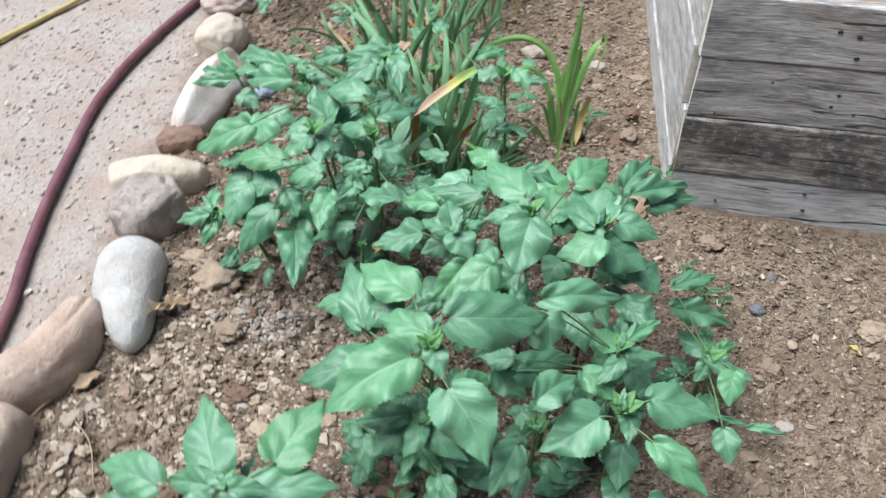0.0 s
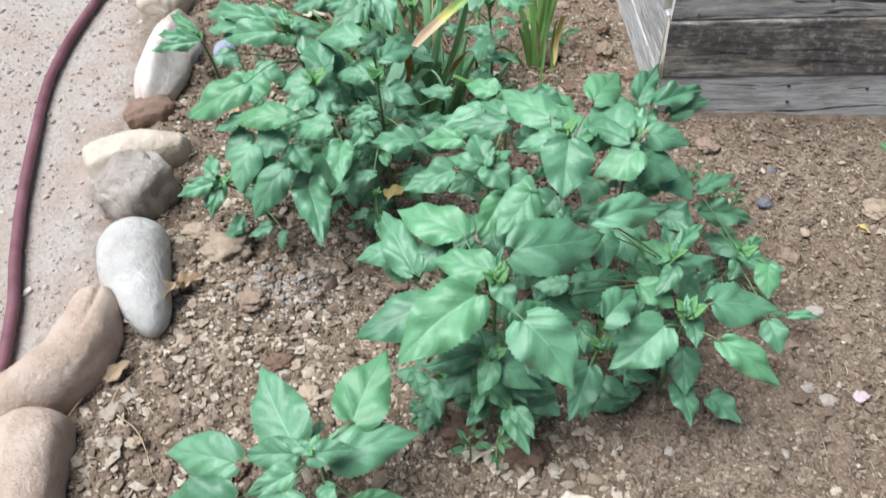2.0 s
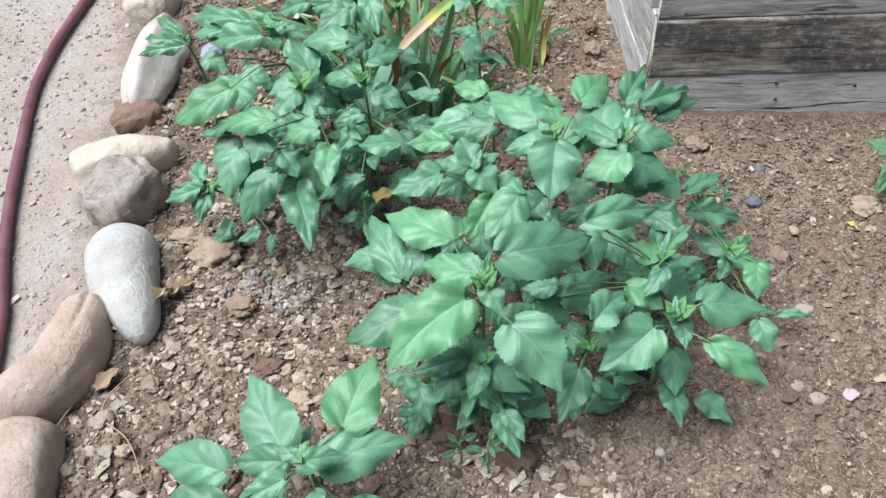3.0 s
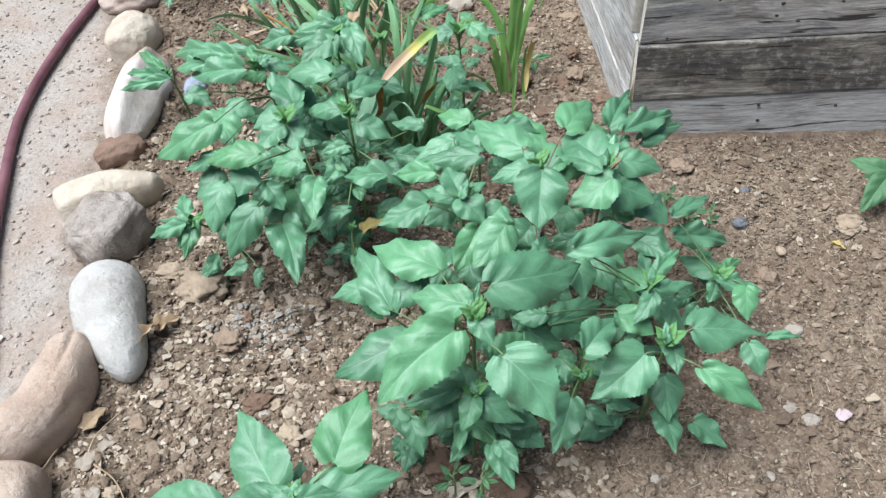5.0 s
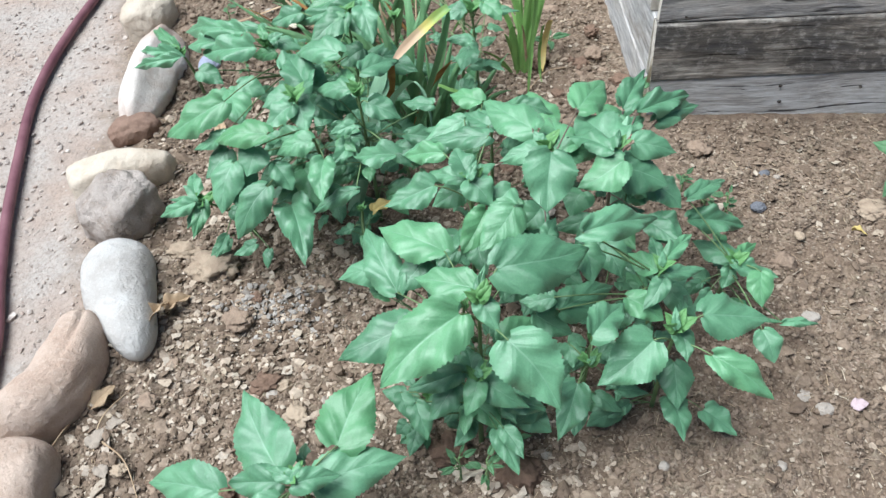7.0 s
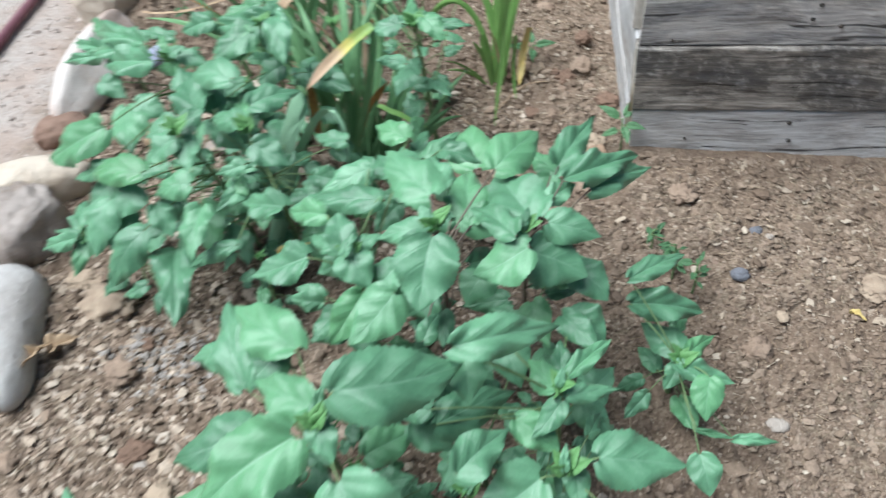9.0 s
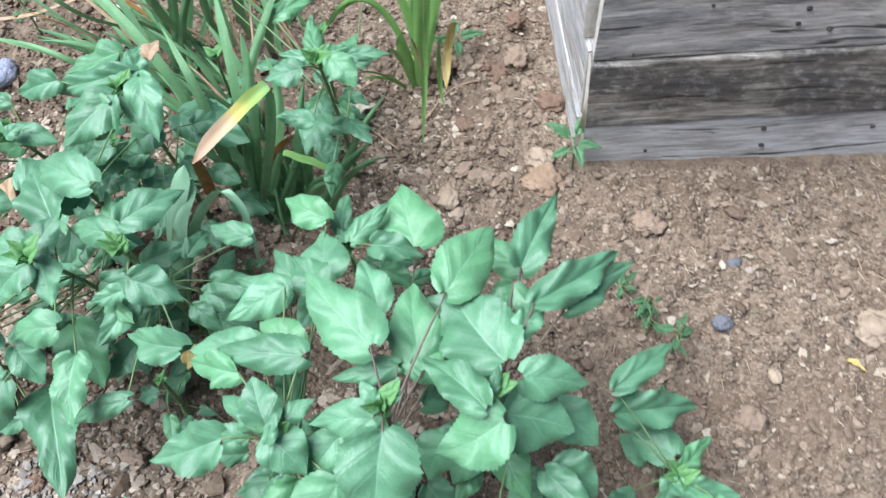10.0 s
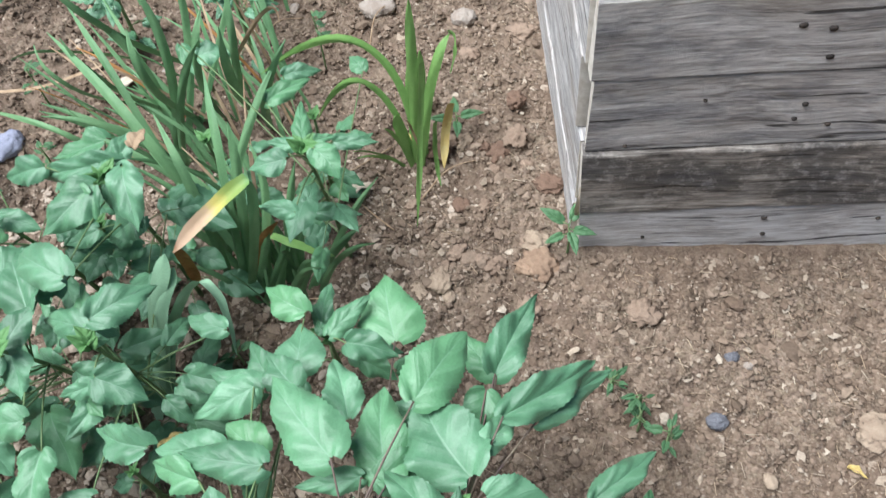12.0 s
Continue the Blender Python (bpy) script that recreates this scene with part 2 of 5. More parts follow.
def fading_material():
    """A blade that turns from green through yellow and cream to brown towards its tip."""
    m, nt, bsdf = material("fading_blade")
    uv = nt.nodes.new("ShaderNodeUVMap")
    uv.uv_map = "leaf"
    sep = nt.nodes.new("ShaderNodeSeparateXYZ")
    nt.links.new(uv.outputs[0], sep.inputs[0])
    co, _ = object_coords(nt)
    t = math_of(nt, "ADD", sep.outputs["X"], math_of(nt, "MULTIPLY", math_of(nt, "SUBTRACT", noise_of(nt, co, 60.0), 0.5), 0.35))
    col = ramp(nt, t, (0.0, (0.14, 0.28, 0.08)), (0.32, (0.28, 0.36, 0.09)), (0.46, (0.50, 0.44, 0.12)), (0.60, (0.50, 0.37, 0.24)), (0.85, (0.46, 0.32, 0.22)), (1.0, (0.30, 0.15, 0.07)))
    nt.links.new(col, bsdf.inputs["Base Color"])
    bsdf.inputs["Roughness"].default_value = 0.6
    return m


YELLOW_GREEN = fading_material()
PALE_DRY = plain_material("bleached_leaf", (0.55, 0.46, 0.35), (0.72, 0.64, 0.52), 40.0)
STEM = plain_material("stem_green", (0.110, 0.190, 0.075), (0.19, 0.27, 0.125), 40.0, 0.6)
STEM_RED = plain_material("stem_purple", (0.140, 0.095, 0.090), (0.20, 0.165, 0.115), 40.0, 0.6)
WOOD = wood_material("weathered_board", (0.18, 0.168, 0.162), (0.46, 0.430, 0.405), (0.66, 0.622, 0.58))
WOOD_STAINED = wood_material("mouldy_board", (0.14, 0.122, 0.107), (0.38, 0.345, 0.305), (0.58, 0.53, 0.47), 0.62)
WOOD_PALE = wood_material("bleached_board", (0.26, 0.245, 0.235), (0.46, 0.445, 0.43), (0.60, 0.585, 0.57), grime=0.3)
WOOD_LIGHT = wood_material("pale_worn_board", (0.32, 0.31, 0.30), (0.62, 0.60, 0.58), (0.74, 0.72, 0.695), grime=0.2)
WOOD_END = plain_material("split_end_grain", (0.56, 0.50, 0.42), (0.76, 0.71, 0.64), 60.0)
IRON = plain_material("rusted_iron", (0.030, 0.026, 0.024), (0.08, 0.062, 0.05), 80.0, 0.75)
HOSE = plain_material("hose_rubber", (0.150, 0.060, 0.075), (0.215, 0.100, 0.115), 14.0, 0.55)
CORD = plain_material("yellow_cord", (0.44, 0.35, 0.12), (0.54, 0.44, 0.19), 60.0, 0.7)
ROCK_CREAM = stone_material("cream_stone", (0.58, 0.50, 0.405), (0.45, 0.355, 0.27), (0.66, 0.585, 0.495))
ROCK_WHITE = stone_material("pale_stone", (0.62, 0.56, 0.515), (0.47, 0.365, 0.305), (0.70, 0.66, 0.62), 6.0)
ROCK_GREY = stone_material("grey_brown_stone", (0.54, 0.465, 0.415), (0.37, 0.295, 0.245), (0.66, 0.61, 0.56), 12.0, pits=1.0)
ROCK_OVAL = stone_material("speckled_grey_stone", (0.56, 0.535, 0.505), (0.44, 0.402, 0.37), (0.68, 0.66, 0.635), 9.0, pits=0.7)
ROCK_TAN = stone_material("orange_brown_sandstone", (0.55, 0.425, 0.345), (0.44, 0.315, 0.242), (0.65, 0.54, 0.455), 9.0, pits=0.7)
ROCK_RED = stone_material("red_brown_stone", (0.27, 0.175, 0.130), (0.20, 0.125, 0.092), (0.36, 0.25, 0.195), 10.0)
ROCK_PINK = stone_material("pinkish_stone", (0.50, 0.39, 0.345), (0.40, 0.295, 0.25), (0.60, 0.51, 0.46), 10.0)
SLATE = stone_material("blue_grey_stone", (0.40, 0.43, 0.55), (0.32, 0.34, 0.44), (0.52, 0.55, 0.66), 12.0, 0.6)
PEBBLE_DARK = stone_material("dark_pebble", (0.17, 0.175, 0.195), (0.10, 0.10, 0.11), (0.40, 0.41, 0.44), 30.0, 0.6)
PEBBLE_PALE = stone_material("pale_pebble", (0.44, 0.385, 0.33), (0.34, 0.28, 0.23), (0.54, 0.49, 0.44), 30.0)
CLOD_ORANGE = stone_material("orange_clod", (0.36, 0.248, 0.168), (0.26, 0.172, 0.115), (0.46, 0.35, 0.25), 26.0, pits=0.45)
CLOD_TAN = stone_material("tan_clod", (0.42, 0.325, 0.235), (0.31, 0.230, 0.165), (0.54, 0.45, 0.345), 30.0, pits=0.45)
CLOD_RED = stone_material("red_brown_clod", (0.22, 0.140, 0.098), (0.16, 0.10, 0.07), (0.32, 0.225, 0.165), 40.0, pits=0.5)
CLOD_BROWN = stone_material("brown_clod", (0.32, 0.235, 0.172), (0.24, 0.170, 0.122), (0.43, 0.335, 0.25), 34.0, pits=0.4)


# ---- building helpers ----
def part(name, bm, mat, parent=None, label="", smooth=True):
    me = bpy.data.meshes.new(name)
    bm.to_mesh(me)
    bm.free()
    for p in me.polygons:
        p.use_smooth = smooth
    me.materials.append(mat)
    ob = new(name, me)
    if parent:
        ob.parent = parent
    if label:
        ob["label"] = label
    return ob


def thing(name, x, y, z, label, category, group="", kind=""):
    ob = new(name)
    ob.location = (x, y, z)
    ob.empty_display_size = 0.05
    return tagged(ob, label, category, group, kind)


def tube(bm, pts, r0, r1, sides=7):
    """A tapering round tube through pts."""
    pts = [Vector(p) for p in pts]
    rings = []
    for k, p in enumerate(pts):
        d = (pts[min(k + 1, len(pts) - 1)] - pts[max(k - 1, 0)]).normalized()
        a = d.orthogonal().normalized() if k == 0 else (rings_a - rings_a.dot(d) * d).normalized()
        rings_a = a
        b, r = d.cross(a), r0 + (r1 - r0) * k / (len(pts) - 1)
        rings.append([bm.verts.new(p + r * (math.cos(w) * a + math.sin(w) * b)) for w in (math.tau * j / sides for j in range(sides))])
    for lo, hi in zip(rings, rings[1:]):
        for j in range(sides):
            bm.faces.new((lo[j], lo[(j + 1) % sides], hi[(j + 1) % sides], hi[j]))
    bm.faces.new(rings[0][::-1])
    bm.faces.new(rings[-1])


def bezier(a, b, c, n):
    a, b, c = Vector(a), Vector(b), Vector(c)
    return [(1 - t) ** 2 * a + 2 * t * (1 - t) * b + t * t * c for t in (k / (n - 1) for k in range(n))]


def spline(points, n):
    """A smooth line through points, n steps a span."""
    p = [Vector(q) for q in points]
    p = [2 * p[0] - p[1], *p, 2 * p[-1] - p[-2]]
    out = []
    for k in range(1, len(p) - 2):
        for s in range(n):
            t = s / n
            out.append(0.5 * (2 * p[k] + (p[k + 1] - p[k - 1]) * t + (2 * p[k - 1] - 5 * p[k] + 4 * p[k + 1] - p[k + 2]) * t * t
                              + (3 * p[k] - p[k - 1] - 3 * p[k + 1] + p[k + 2]) * t ** 3))
    return out + [p[-2]]


# ---- ground ----
EDGE_Y = [-1.000, 0.310, 0.597, 0.791, 0.941, 1.090, 1.289, 1.490, 1.743, 2.052, 2.311, 2.836, 4.500]
EDGE_X = [-0.620, -0.482, -0.467, -0.489, -0.470, -0.444, -0.495, -0.508, -0.539, -0.595, -0.679, -0.862, -1.600]
BOX = (0.586, 1.534)


def edge_x(y):
    return np.interp(y, EDGE_Y, EDGE_X)


def pathness(x, y):
    return 1.0 / (1.0 + np.exp(np.clip(-(edge_x(y) - 0.02 - x) / 0.018, -60, 60)))


def ground_z(x, y):
    """Height of the ground: a lumpy bed and a smoother path."""
    p = float(pathness(x, y))
    v = Vector((x, y, 0.0))
    bed = 0.018 * noise.noise(v * 3.1) + 0.010 * noise.noise(v * 9.0) + 0.022 * abs(noise.noise(v * 17.0)) + 0.017 * abs(noise.noise(v * 41.0)) + 0.006 * abs(noise.noise(v * 93.0)) - 0.012
    bed += 0.0015 * noise.noise(v * 150.0)
    trod = 0.004 * noise.noise(v * 4.0) + 0.0022 * noise.noise(v * 24.0) + 0.0008 * noise.noise(v * 90.0) - 0.004
    wall = max(0.0, 1.0 - math.hypot(max(BOX[0] - x, 0.0), max(BOX[1] - y, 0.0)) / 0.10)
    far = min(1.0, max(0.0, (math.hypot(x, y - 1.2) - 3.0) / 3.0))
    out = max(-1.35 - x, x - 1.35, 0.35 - y, y - 2.65, 0.0)
    bed *= max(0.0, 1.0 - out / 0.12)
    sink = 0.022 * min(1.0, max(0.0, (x - 0.62) / 0.5)) * min(1.0, max(0.0, (y - 1.05) / 0.45))
    return -sink * max(0.0, 1 - out / 0.12) + (bed * (1 - p) * (1 - 0.75 * wall) + trod * p) * (1 - far)


def build_ground():
    """One sheet: fine where the bed is seen, coarser away from it, out to the horizon."""
    def axis(lo, hi, step):
        inner = list(np.arange(lo, hi + step / 2, step))
        left, right, s = [], [], step
        a, b = lo, hi
        while s < 900:
            s *= 1.45
            a, b = a - s, b + s
            left.append(a)
            right.append(b)
        return np.array(left[::-1] + inner + right)
    xs, ys = axis(-1.35, 1.35, 0.0055), axis(0.35, 2.65, 0.0055)
    verts = [(x, y, ground_z(x, y)) for y in ys.tolist() for x in xs.tolist()]
    nx, ny = len(xs), len(ys)
    k = np.arange(nx * ny).reshape(ny, nx)
    faces = np.stack([k[:-1, :-1], k[:-1, 1:], k[1:, 1:], k[1:, :-1]], -1).reshape(-1, 4)
    me = bpy.data.meshes.new("ground")
    me.from_pydata(verts, [], faces.tolist())
    me.polygons.foreach_set("use_smooth", np.ones(len(faces), bool))
    co = np.array(verts)
    a = me.attributes.new("path", "FLOAT", "POINT")
    a.data.foreach_set("value", np.clip((edge_x(co[:, 1]) + 0.02 - co[:, 0]) / 0.16, 0, 1) * np.clip((co[:, 0] - edge_x(co[:, 1]) + 2.1) / 0.3, 0, 1).astype(np.float32))
    me.materials.append(SOIL)
    return tagged(new("ground", me), "crumbly brown garden soil beside a trodden grey-pink dirt path", "ground", kind="structure")


build_ground()


# ---- raised planter box ----
def board(name, length, height, thick, mat, parent, seed, label="", ends=0.006):
    """A sawn board along x, worn at its edges, from the origin."""
    n, prof = 40, []
    r = 0.004
    for y, z in ((0, 0), (thick, 0), (thick, height), (0, height)):
        sy, sz = (1 if y == 0 else -1), (1 if z == 0 else -1)
        c = [(y + sy * r, z), (y + sy * 0.3 * r, z + sz * 0.3 * r), (y, z + sz * r)]
        prof += c if (y == 0) != (z == 0) else c[::-1]
    bm = bmesh.new()
    rings = []
    for i in range(n + 1):
        x = length * i / n
        wob = 0.0016 * noise.noise(Vector((x * 3.0, seed, 0.3)))
        ring = []
        for j, (y, z) in enumerate(prof):
            e = ends * noise.noise(Vector((seed * 3.1, y * 40, z * 18))) if i in (0, n) else 0.0
            k = 0.0018 * noise.noise(Vector((x * 11.0, j * 2.3, seed)))
            ring.append(bm.verts.new((x + e, y + wob + k, z + 0.8 * k)))
        rings.append(ring)
    m = len(prof)
    for lo, hi in zip(rings, rings[1:]):
        for j in range(m):
            bm.faces.new((lo[j], hi[j], hi[(j + 1) % m], lo[(j + 1) % m]))
    bm.faces.new(rings[0]).material_index = 1
    bm.faces.new(rings[-1][::-1]).material_index = 1
    bmesh.ops.recalc_face_normals(bm, faces=bm.faces)
    ob = part(name, bm, mat, parent, label, smooth=False)
    ob.data.materials.append(WOOD_END)
    return ob


def nail_hole(parent, x, y, z, r):
    bm = bmesh.new()
    bmesh.ops.create_cone(bm, cap_ends=True, segments=9, radius1=r * 0.62, radius2=r * 0.58, depth=0.003)
    for v in bm.verts:
        v.co.x *= 1.5 + 0.4 * noise.noise(v.co * 300)
    ob = part("nail_head", bm, IRON, parent, "dark rusted nail head")
    ob.matrix_local = pose(x, y, z, 90, 0, 0)
    return ob


def build_box():
    box = thing("planter_box", BOX[0], BOX[1], 0.0, "raised garden box of weathered grey boards standing on soil", "planter")
    turn = -1.2
    levels = [(-0.050, 0.136, WOOD_LIGHT, 0.004), (0.0885, 0.133, WOOD_STAINED, 0.0), (0.2235, 0.131, WOOD, 0.005), (0.3565, 0.125, WOOD, 0.002)]
    for k, (z, h, mat, push) in enumerate(levels):
        b = board("front_board", 1.75, h, 0.027, mat, box, 11 + k, ("grey board with black mould stains" if k == 1 else ""))
        b.matrix_local = pose(0.004 - 0.004 * k % 0.007, push, z, 0, 0, turn)
    sides = [(-0.050, 0.136, 0.030), (0.0885, 0.133, 0.031), (0.2235, 0.131, 0.052), (0.3565, 0.125, 0.032)]
    for k, (z, h, start) in enumerate(sides):
        b = board("side_board", 1.5, h, 0.038, WOOD_PALE, box, 31 + k, "bleached pale grey board")
        b.matrix_local = pose(-0.006 + 0.003 * (k % 2) + 0.038, start, z, 0, 0, 91.4)
    for k in range(4):
        z, h = levels[k][0], levels[k][1]
        b = board("far_board", 1.5, h, 0.038, WOOD, box, 51 + k)
        b.matrix_local = pose(1.745, -0.04, z, 0, 0, 91.4)
        b = board("back_board", 1.68, h, 0.038, WOOD, box, 71 + k)
        b.matrix_local = pose(0.02, 1.50, z, 0, 0, turn)
    for x, z, r in ((0.273, 0.061, 0.0045), (0.280, 0.020, 0.0045), (0.44, 0.050, 0.004), (0.10, 0.022, 0.003)):
        nail_hole(box, x, 0.001 - x * 0.0209, z, r)
    for x, z, r in ((0.144, 0.316, 0.003), (0.269, 0.301, 0.0045), (0.262, 0.275, 0.004), (0.307, 0.262, 0.0045), (0.385, 0.300, 0.004),
                    (0.233, 0.431, 0.006), (0.268, 0.424, 0.006), (0.276, 0.381, 0.006), (0.053, 0.236, 0.003)):
        nail_hole(box, x, 0.002 - x * 0.0209, z, r)
    bm = bmesh.new()
    strip = [bm.verts.new(p) for p in ((0, 0, 0), (0.006, 0, 0), (0.010, 0.004, 0.11), (0.003, 0.003, 0.115), (0, 0.007, 0), (0.003, 0.008, 0.11))]
    for f in ((0, 1, 2, 3), (0, 3, 5, 4), (1, 4, 5, 2), (3, 2, 5), (0, 4, 1)):
        bm.faces.new([strip[i] for i in f])
    s = part("splinter", bm, PALE_DRY, box, "pale fresh splinter at the corner")
    s.matrix_local = pose(-0.006, 0.002, 0.085, 0, 4, 0)
    bm = bmesh.new()
    n = 16
    grid = [[bm.verts.new((0.05 + 1.66 * i / n, 0.05 + 1.42 * j / n - 0.02 * i / n, 0.42 + 0.012 * noise.noise(Vector((i * 0.7, j * 0.7, 4))))) for i in range(n + 1)] for j in range(n + 1)]
    for j in range(n):
        for i in range(n):
            bm.faces.new((grid[j][i], grid[j][i + 1], grid[j + 1][i + 1], grid[j + 1][i]))
    rim = [g for g in grid[0]] + [grid[j][n] for j in range(1, n + 1)] + [grid[n][i] for i in range(n - 1, -1, -1)] + [grid[j][0] for j in range(n - 1, 0, -1)]
    foot = [bm.verts.new((v.co.x, v.co.y, -0.03)) for v in rim]
    for k in range(len(rim)):
        q = (k + 1) % len(rim)
        bm.faces.new((rim[k], foot[k], foot[q], rim[q]))
    part("soil_fill", bm, CLOD_BROWN, box, "brown soil fill")


build_box()


# ---- border stones ----
def stone(name, x, y, sx, sy, sz, turn, mat, label, seed, lift=0.35, tilt=0.0, flat=0.0, bend=0.0, taper=0.0, lumps=0.16, group="border stones along the path"):
    """A water-worn stone: a squashed ball with facets, bent and tapered."""
    bm = bmesh.new()
    bmesh.ops.create_icosphere(bm, subdivisions=5, radius=1.0)
    off = Vector((seed * 7.3, seed * 3.7, seed * 1.9))
    for v in bm.verts:
        d = v.co.normalized()
        r = 1.0 + lumps * noise.noise(d * 1.3 + off) + 0.5 * lumps * noise.noise(d * 2.9 + off) + 0.10 * lumps * noise.noise(d * 9.0 + off)
        ridge = noise.noise(d * 2.2 - off)
        r += 0.25 * lumps * (1 - abs(ridge) * 2)
        q = d * r
        sq = lambda c: math.copysign(abs(c) ** (1.0 - flat), c)
        q = Vector((sq(q.x), sq(q.y), sq(q.z)))
        k = 1.0 - taper * q.x
        v.co = (sx * q.x, sy * (q.y * k + bend * q.x * q.x), sz * q.z * (0.5 + 0.5 * k))
    ob = part(name, bm, mat)
    ob.matrix_world = pose(x, y, sz * lift, 0, tilt, turn)
    return tagged(ob, label, "stone", group)


def long_stone(spine, mat, label, seed, lumps=0.10, square=0.0, groove=None, blunt=0.35, facet=0.0):
    """A long stone swept along spine: rows of x, y, half width and half height; its ends rounded off."""
    rnd = random.Random(seed)
    xy = spline([(x, y, 0) for x, y, w, h in spine], 16)
    wh = spline([(w, h, 0) for x, y, w, h in spine], 16)
    o = sum(xy, Vector()) / len(xy)
    off = Vector((seed * 6.1, seed * 2.9, seed * 1.3))
    n, sides = len(xy), 72
    cuts = [(Vector((rnd.uniform(-1, 1), rnd.uniform(-1, 1), rnd.uniform(0, 1))).normalized(), rnd.uniform(0.72, 0.92)) for _ in range(5)]
    bm = bmesh.new()
    rings = []
    for k in range(n):
        t = k / (n - 1)
        d = (xy[min(k + 1, n - 1)] - xy[max(k - 1, 0)]).normalized()
        side = Vector((-d.y, d.x, 0))
        e = min(t, 1 - t) / blunt
        cap = 1.0 if e >= 1 else max(0.03, (1 - (1 - e) ** 2.6)) ** 0.5
        ring = []
        for j in range(sides):
            a = math.tau * j / sides
            c, s = math.cos(a), math.sin(a)
            c, s = math.copysign(abs(c) ** (1 - square), c), math.copysign(abs(s) ** (1 - square), s)
            q = Vector((c, s, (t - 0.5) * 4))
            r = 1 + lumps * noise.noise(q * 0.9 + off) + 0.5 * lumps * noise.noise(q * 2.1 + off) + 0.14 * lumps * noise.noise(q * 7.0 + off)
            for nrm, lim in cuts:
                over = (c * nrm.x + s * nrm.z) * r + (t - 0.5) * nrm.y - lim
                if facet and over > 0:
                    r -= facet * over
            if groove:
                away = (a - groove[0] - 0.25 * math.sin(t * 4)) / 0.12
                r -= 0.13 * math.exp(-away * away) * max(0.0, 1 - abs(t - groove[1]) / groove[2])
            w, h = wh[k].x * cap * r, wh[k].y * cap * r
            ring.append(bm.verts.new(xy[k] - o + side * w * c + Vector((0, 0, h * s))))
        rings.append(ring)
    for lo, hi in zip(rings, rings[1:]):
        for j in range(sides):
            bm.faces.new((lo[j], lo[(j + 1) % sides], hi[(j + 1) % sides], hi[j]))
    bm.faces.new(rings[0][::-1])
    bm.faces.new(rings[-1])
    bmesh.ops.recalc_face_normals(bm, faces=bm.faces)
    ob = part("border_stone", bm, mat)
    ob.location = (o.x, o.y, 0.35 * max(h for x, y, w, h in spine))
    return tagged(ob, label, "stone", "border stones along the path")


stone("border_stone", -0.654, 2.243, 0.075, 0.055, 0.04, 10, ROCK_PINK, "pinkish flat stone half sunk at the path's edge", 1)
stone("border_stone", -0.593, 2.022, 0.082, 0.062, 0.062, 84, ROCK_CREAM, "rounded cream-coloured stone bordering the bed", 2, flat=0.15, lumps=0.12)
long_stone([(-0.529, 1.944, 0.040, 0.050), (-0.524, 1.866, 0.058, 0.066), (-0.526, 1.763, 0.066, 0.070), (-0.532, 1.660, 0.056, 0.062), (-0.530, 1.564, 0.040, 0.046)], ROCK_WHITE,
           "long pale whitish stone with a reddish foot", 3, 0.14, 0.15, facet=0.95)
stone("border_stone", -0.527, 1.571, 0.056, 0.036, 0.034, 24, ROCK_RED, "small red-brown stone wedged between larger ones", 4, flat=0.2)
long_stone([(-0.614, 1.374, 0.052, 0.050), (-0.570, 1.400, 0.062, 0.056), (-0.512, 1.428, 0.062, 0.056), (-0.453, 1.435, 0.046, 0.050), (-0.408, 1.441, 0.022, 0.040)], ROCK_CREAM,
           "flat cream stone with a wedge-shaped end", 5, 0.12, 0.35, facet=0.95, blunt=0.10)
stone("border_stone", -0.490, 1.299, 0.070, 0.072, 0.074, -18, ROCK_GREY, "blocky grey-brown stone with worn faces", 6, flat=0.26, lumps=0.24)
long_stone([(-0.480, 1.209, 0.045, 0.046), (-0.461, 1.153, 0.066, 0.056), (-0.441, 1.083, 0.063, 0.058), (-0.408, 1.015, 0.046, 0.052), (-0.373, 0.943, 0.036, 0.044)], ROCK_OVAL,
           "smooth oval grey speckled stone", 7, 0.05, 0.05, blunt=0.30)
long_stone([(-0.491, 1.033, 0.040, 0.052), (-0.482, 0.974, 0.047, 0.060), (-0.487, 0.910, 0.053, 0.064), (-0.516, 0.850, 0.053, 0.062), (-0.569, 0.807, 0.048, 0.056), (-0.640, 0.786, 0.036, 0.046)], ROCK_TAN,
           "bent orange-brown stone with a groove along it", 8, 0.11, 0.12, groove=(1.15, 0.22, 0.34), blunt=0.18)
long_stone([(-0.519, 0.781, 0.050, 0.050), (-0.514, 0.731, 0.058, 0.058), (-0.506, 0.653, 0.060, 0.060), (-0.495, 0.576, 0.058, 0.058), (-0.485, 0.519, 0.046, 0.050)], ROCK_TAN,
           "long orange-brown stone beside the dry leaves", 9, 0.10, 0.22, groove=(2.1, 0.3, 0.35), blunt=0.14)
stone("border_stone", -0.506, 0.404, 0.105, 0.070, 0.060, 95, ROCK_TAN, "orange-brown stone at the edge of the bed", 10)


# ---- hose and cord on the path ----
def cable(name, points, r, mat, label, category):
    bm = bmesh.new()
    tube(bm, spline(points, 14), r, r, 14)
    ob = part(name, bm, mat)
    return tagged(ob, label, category)


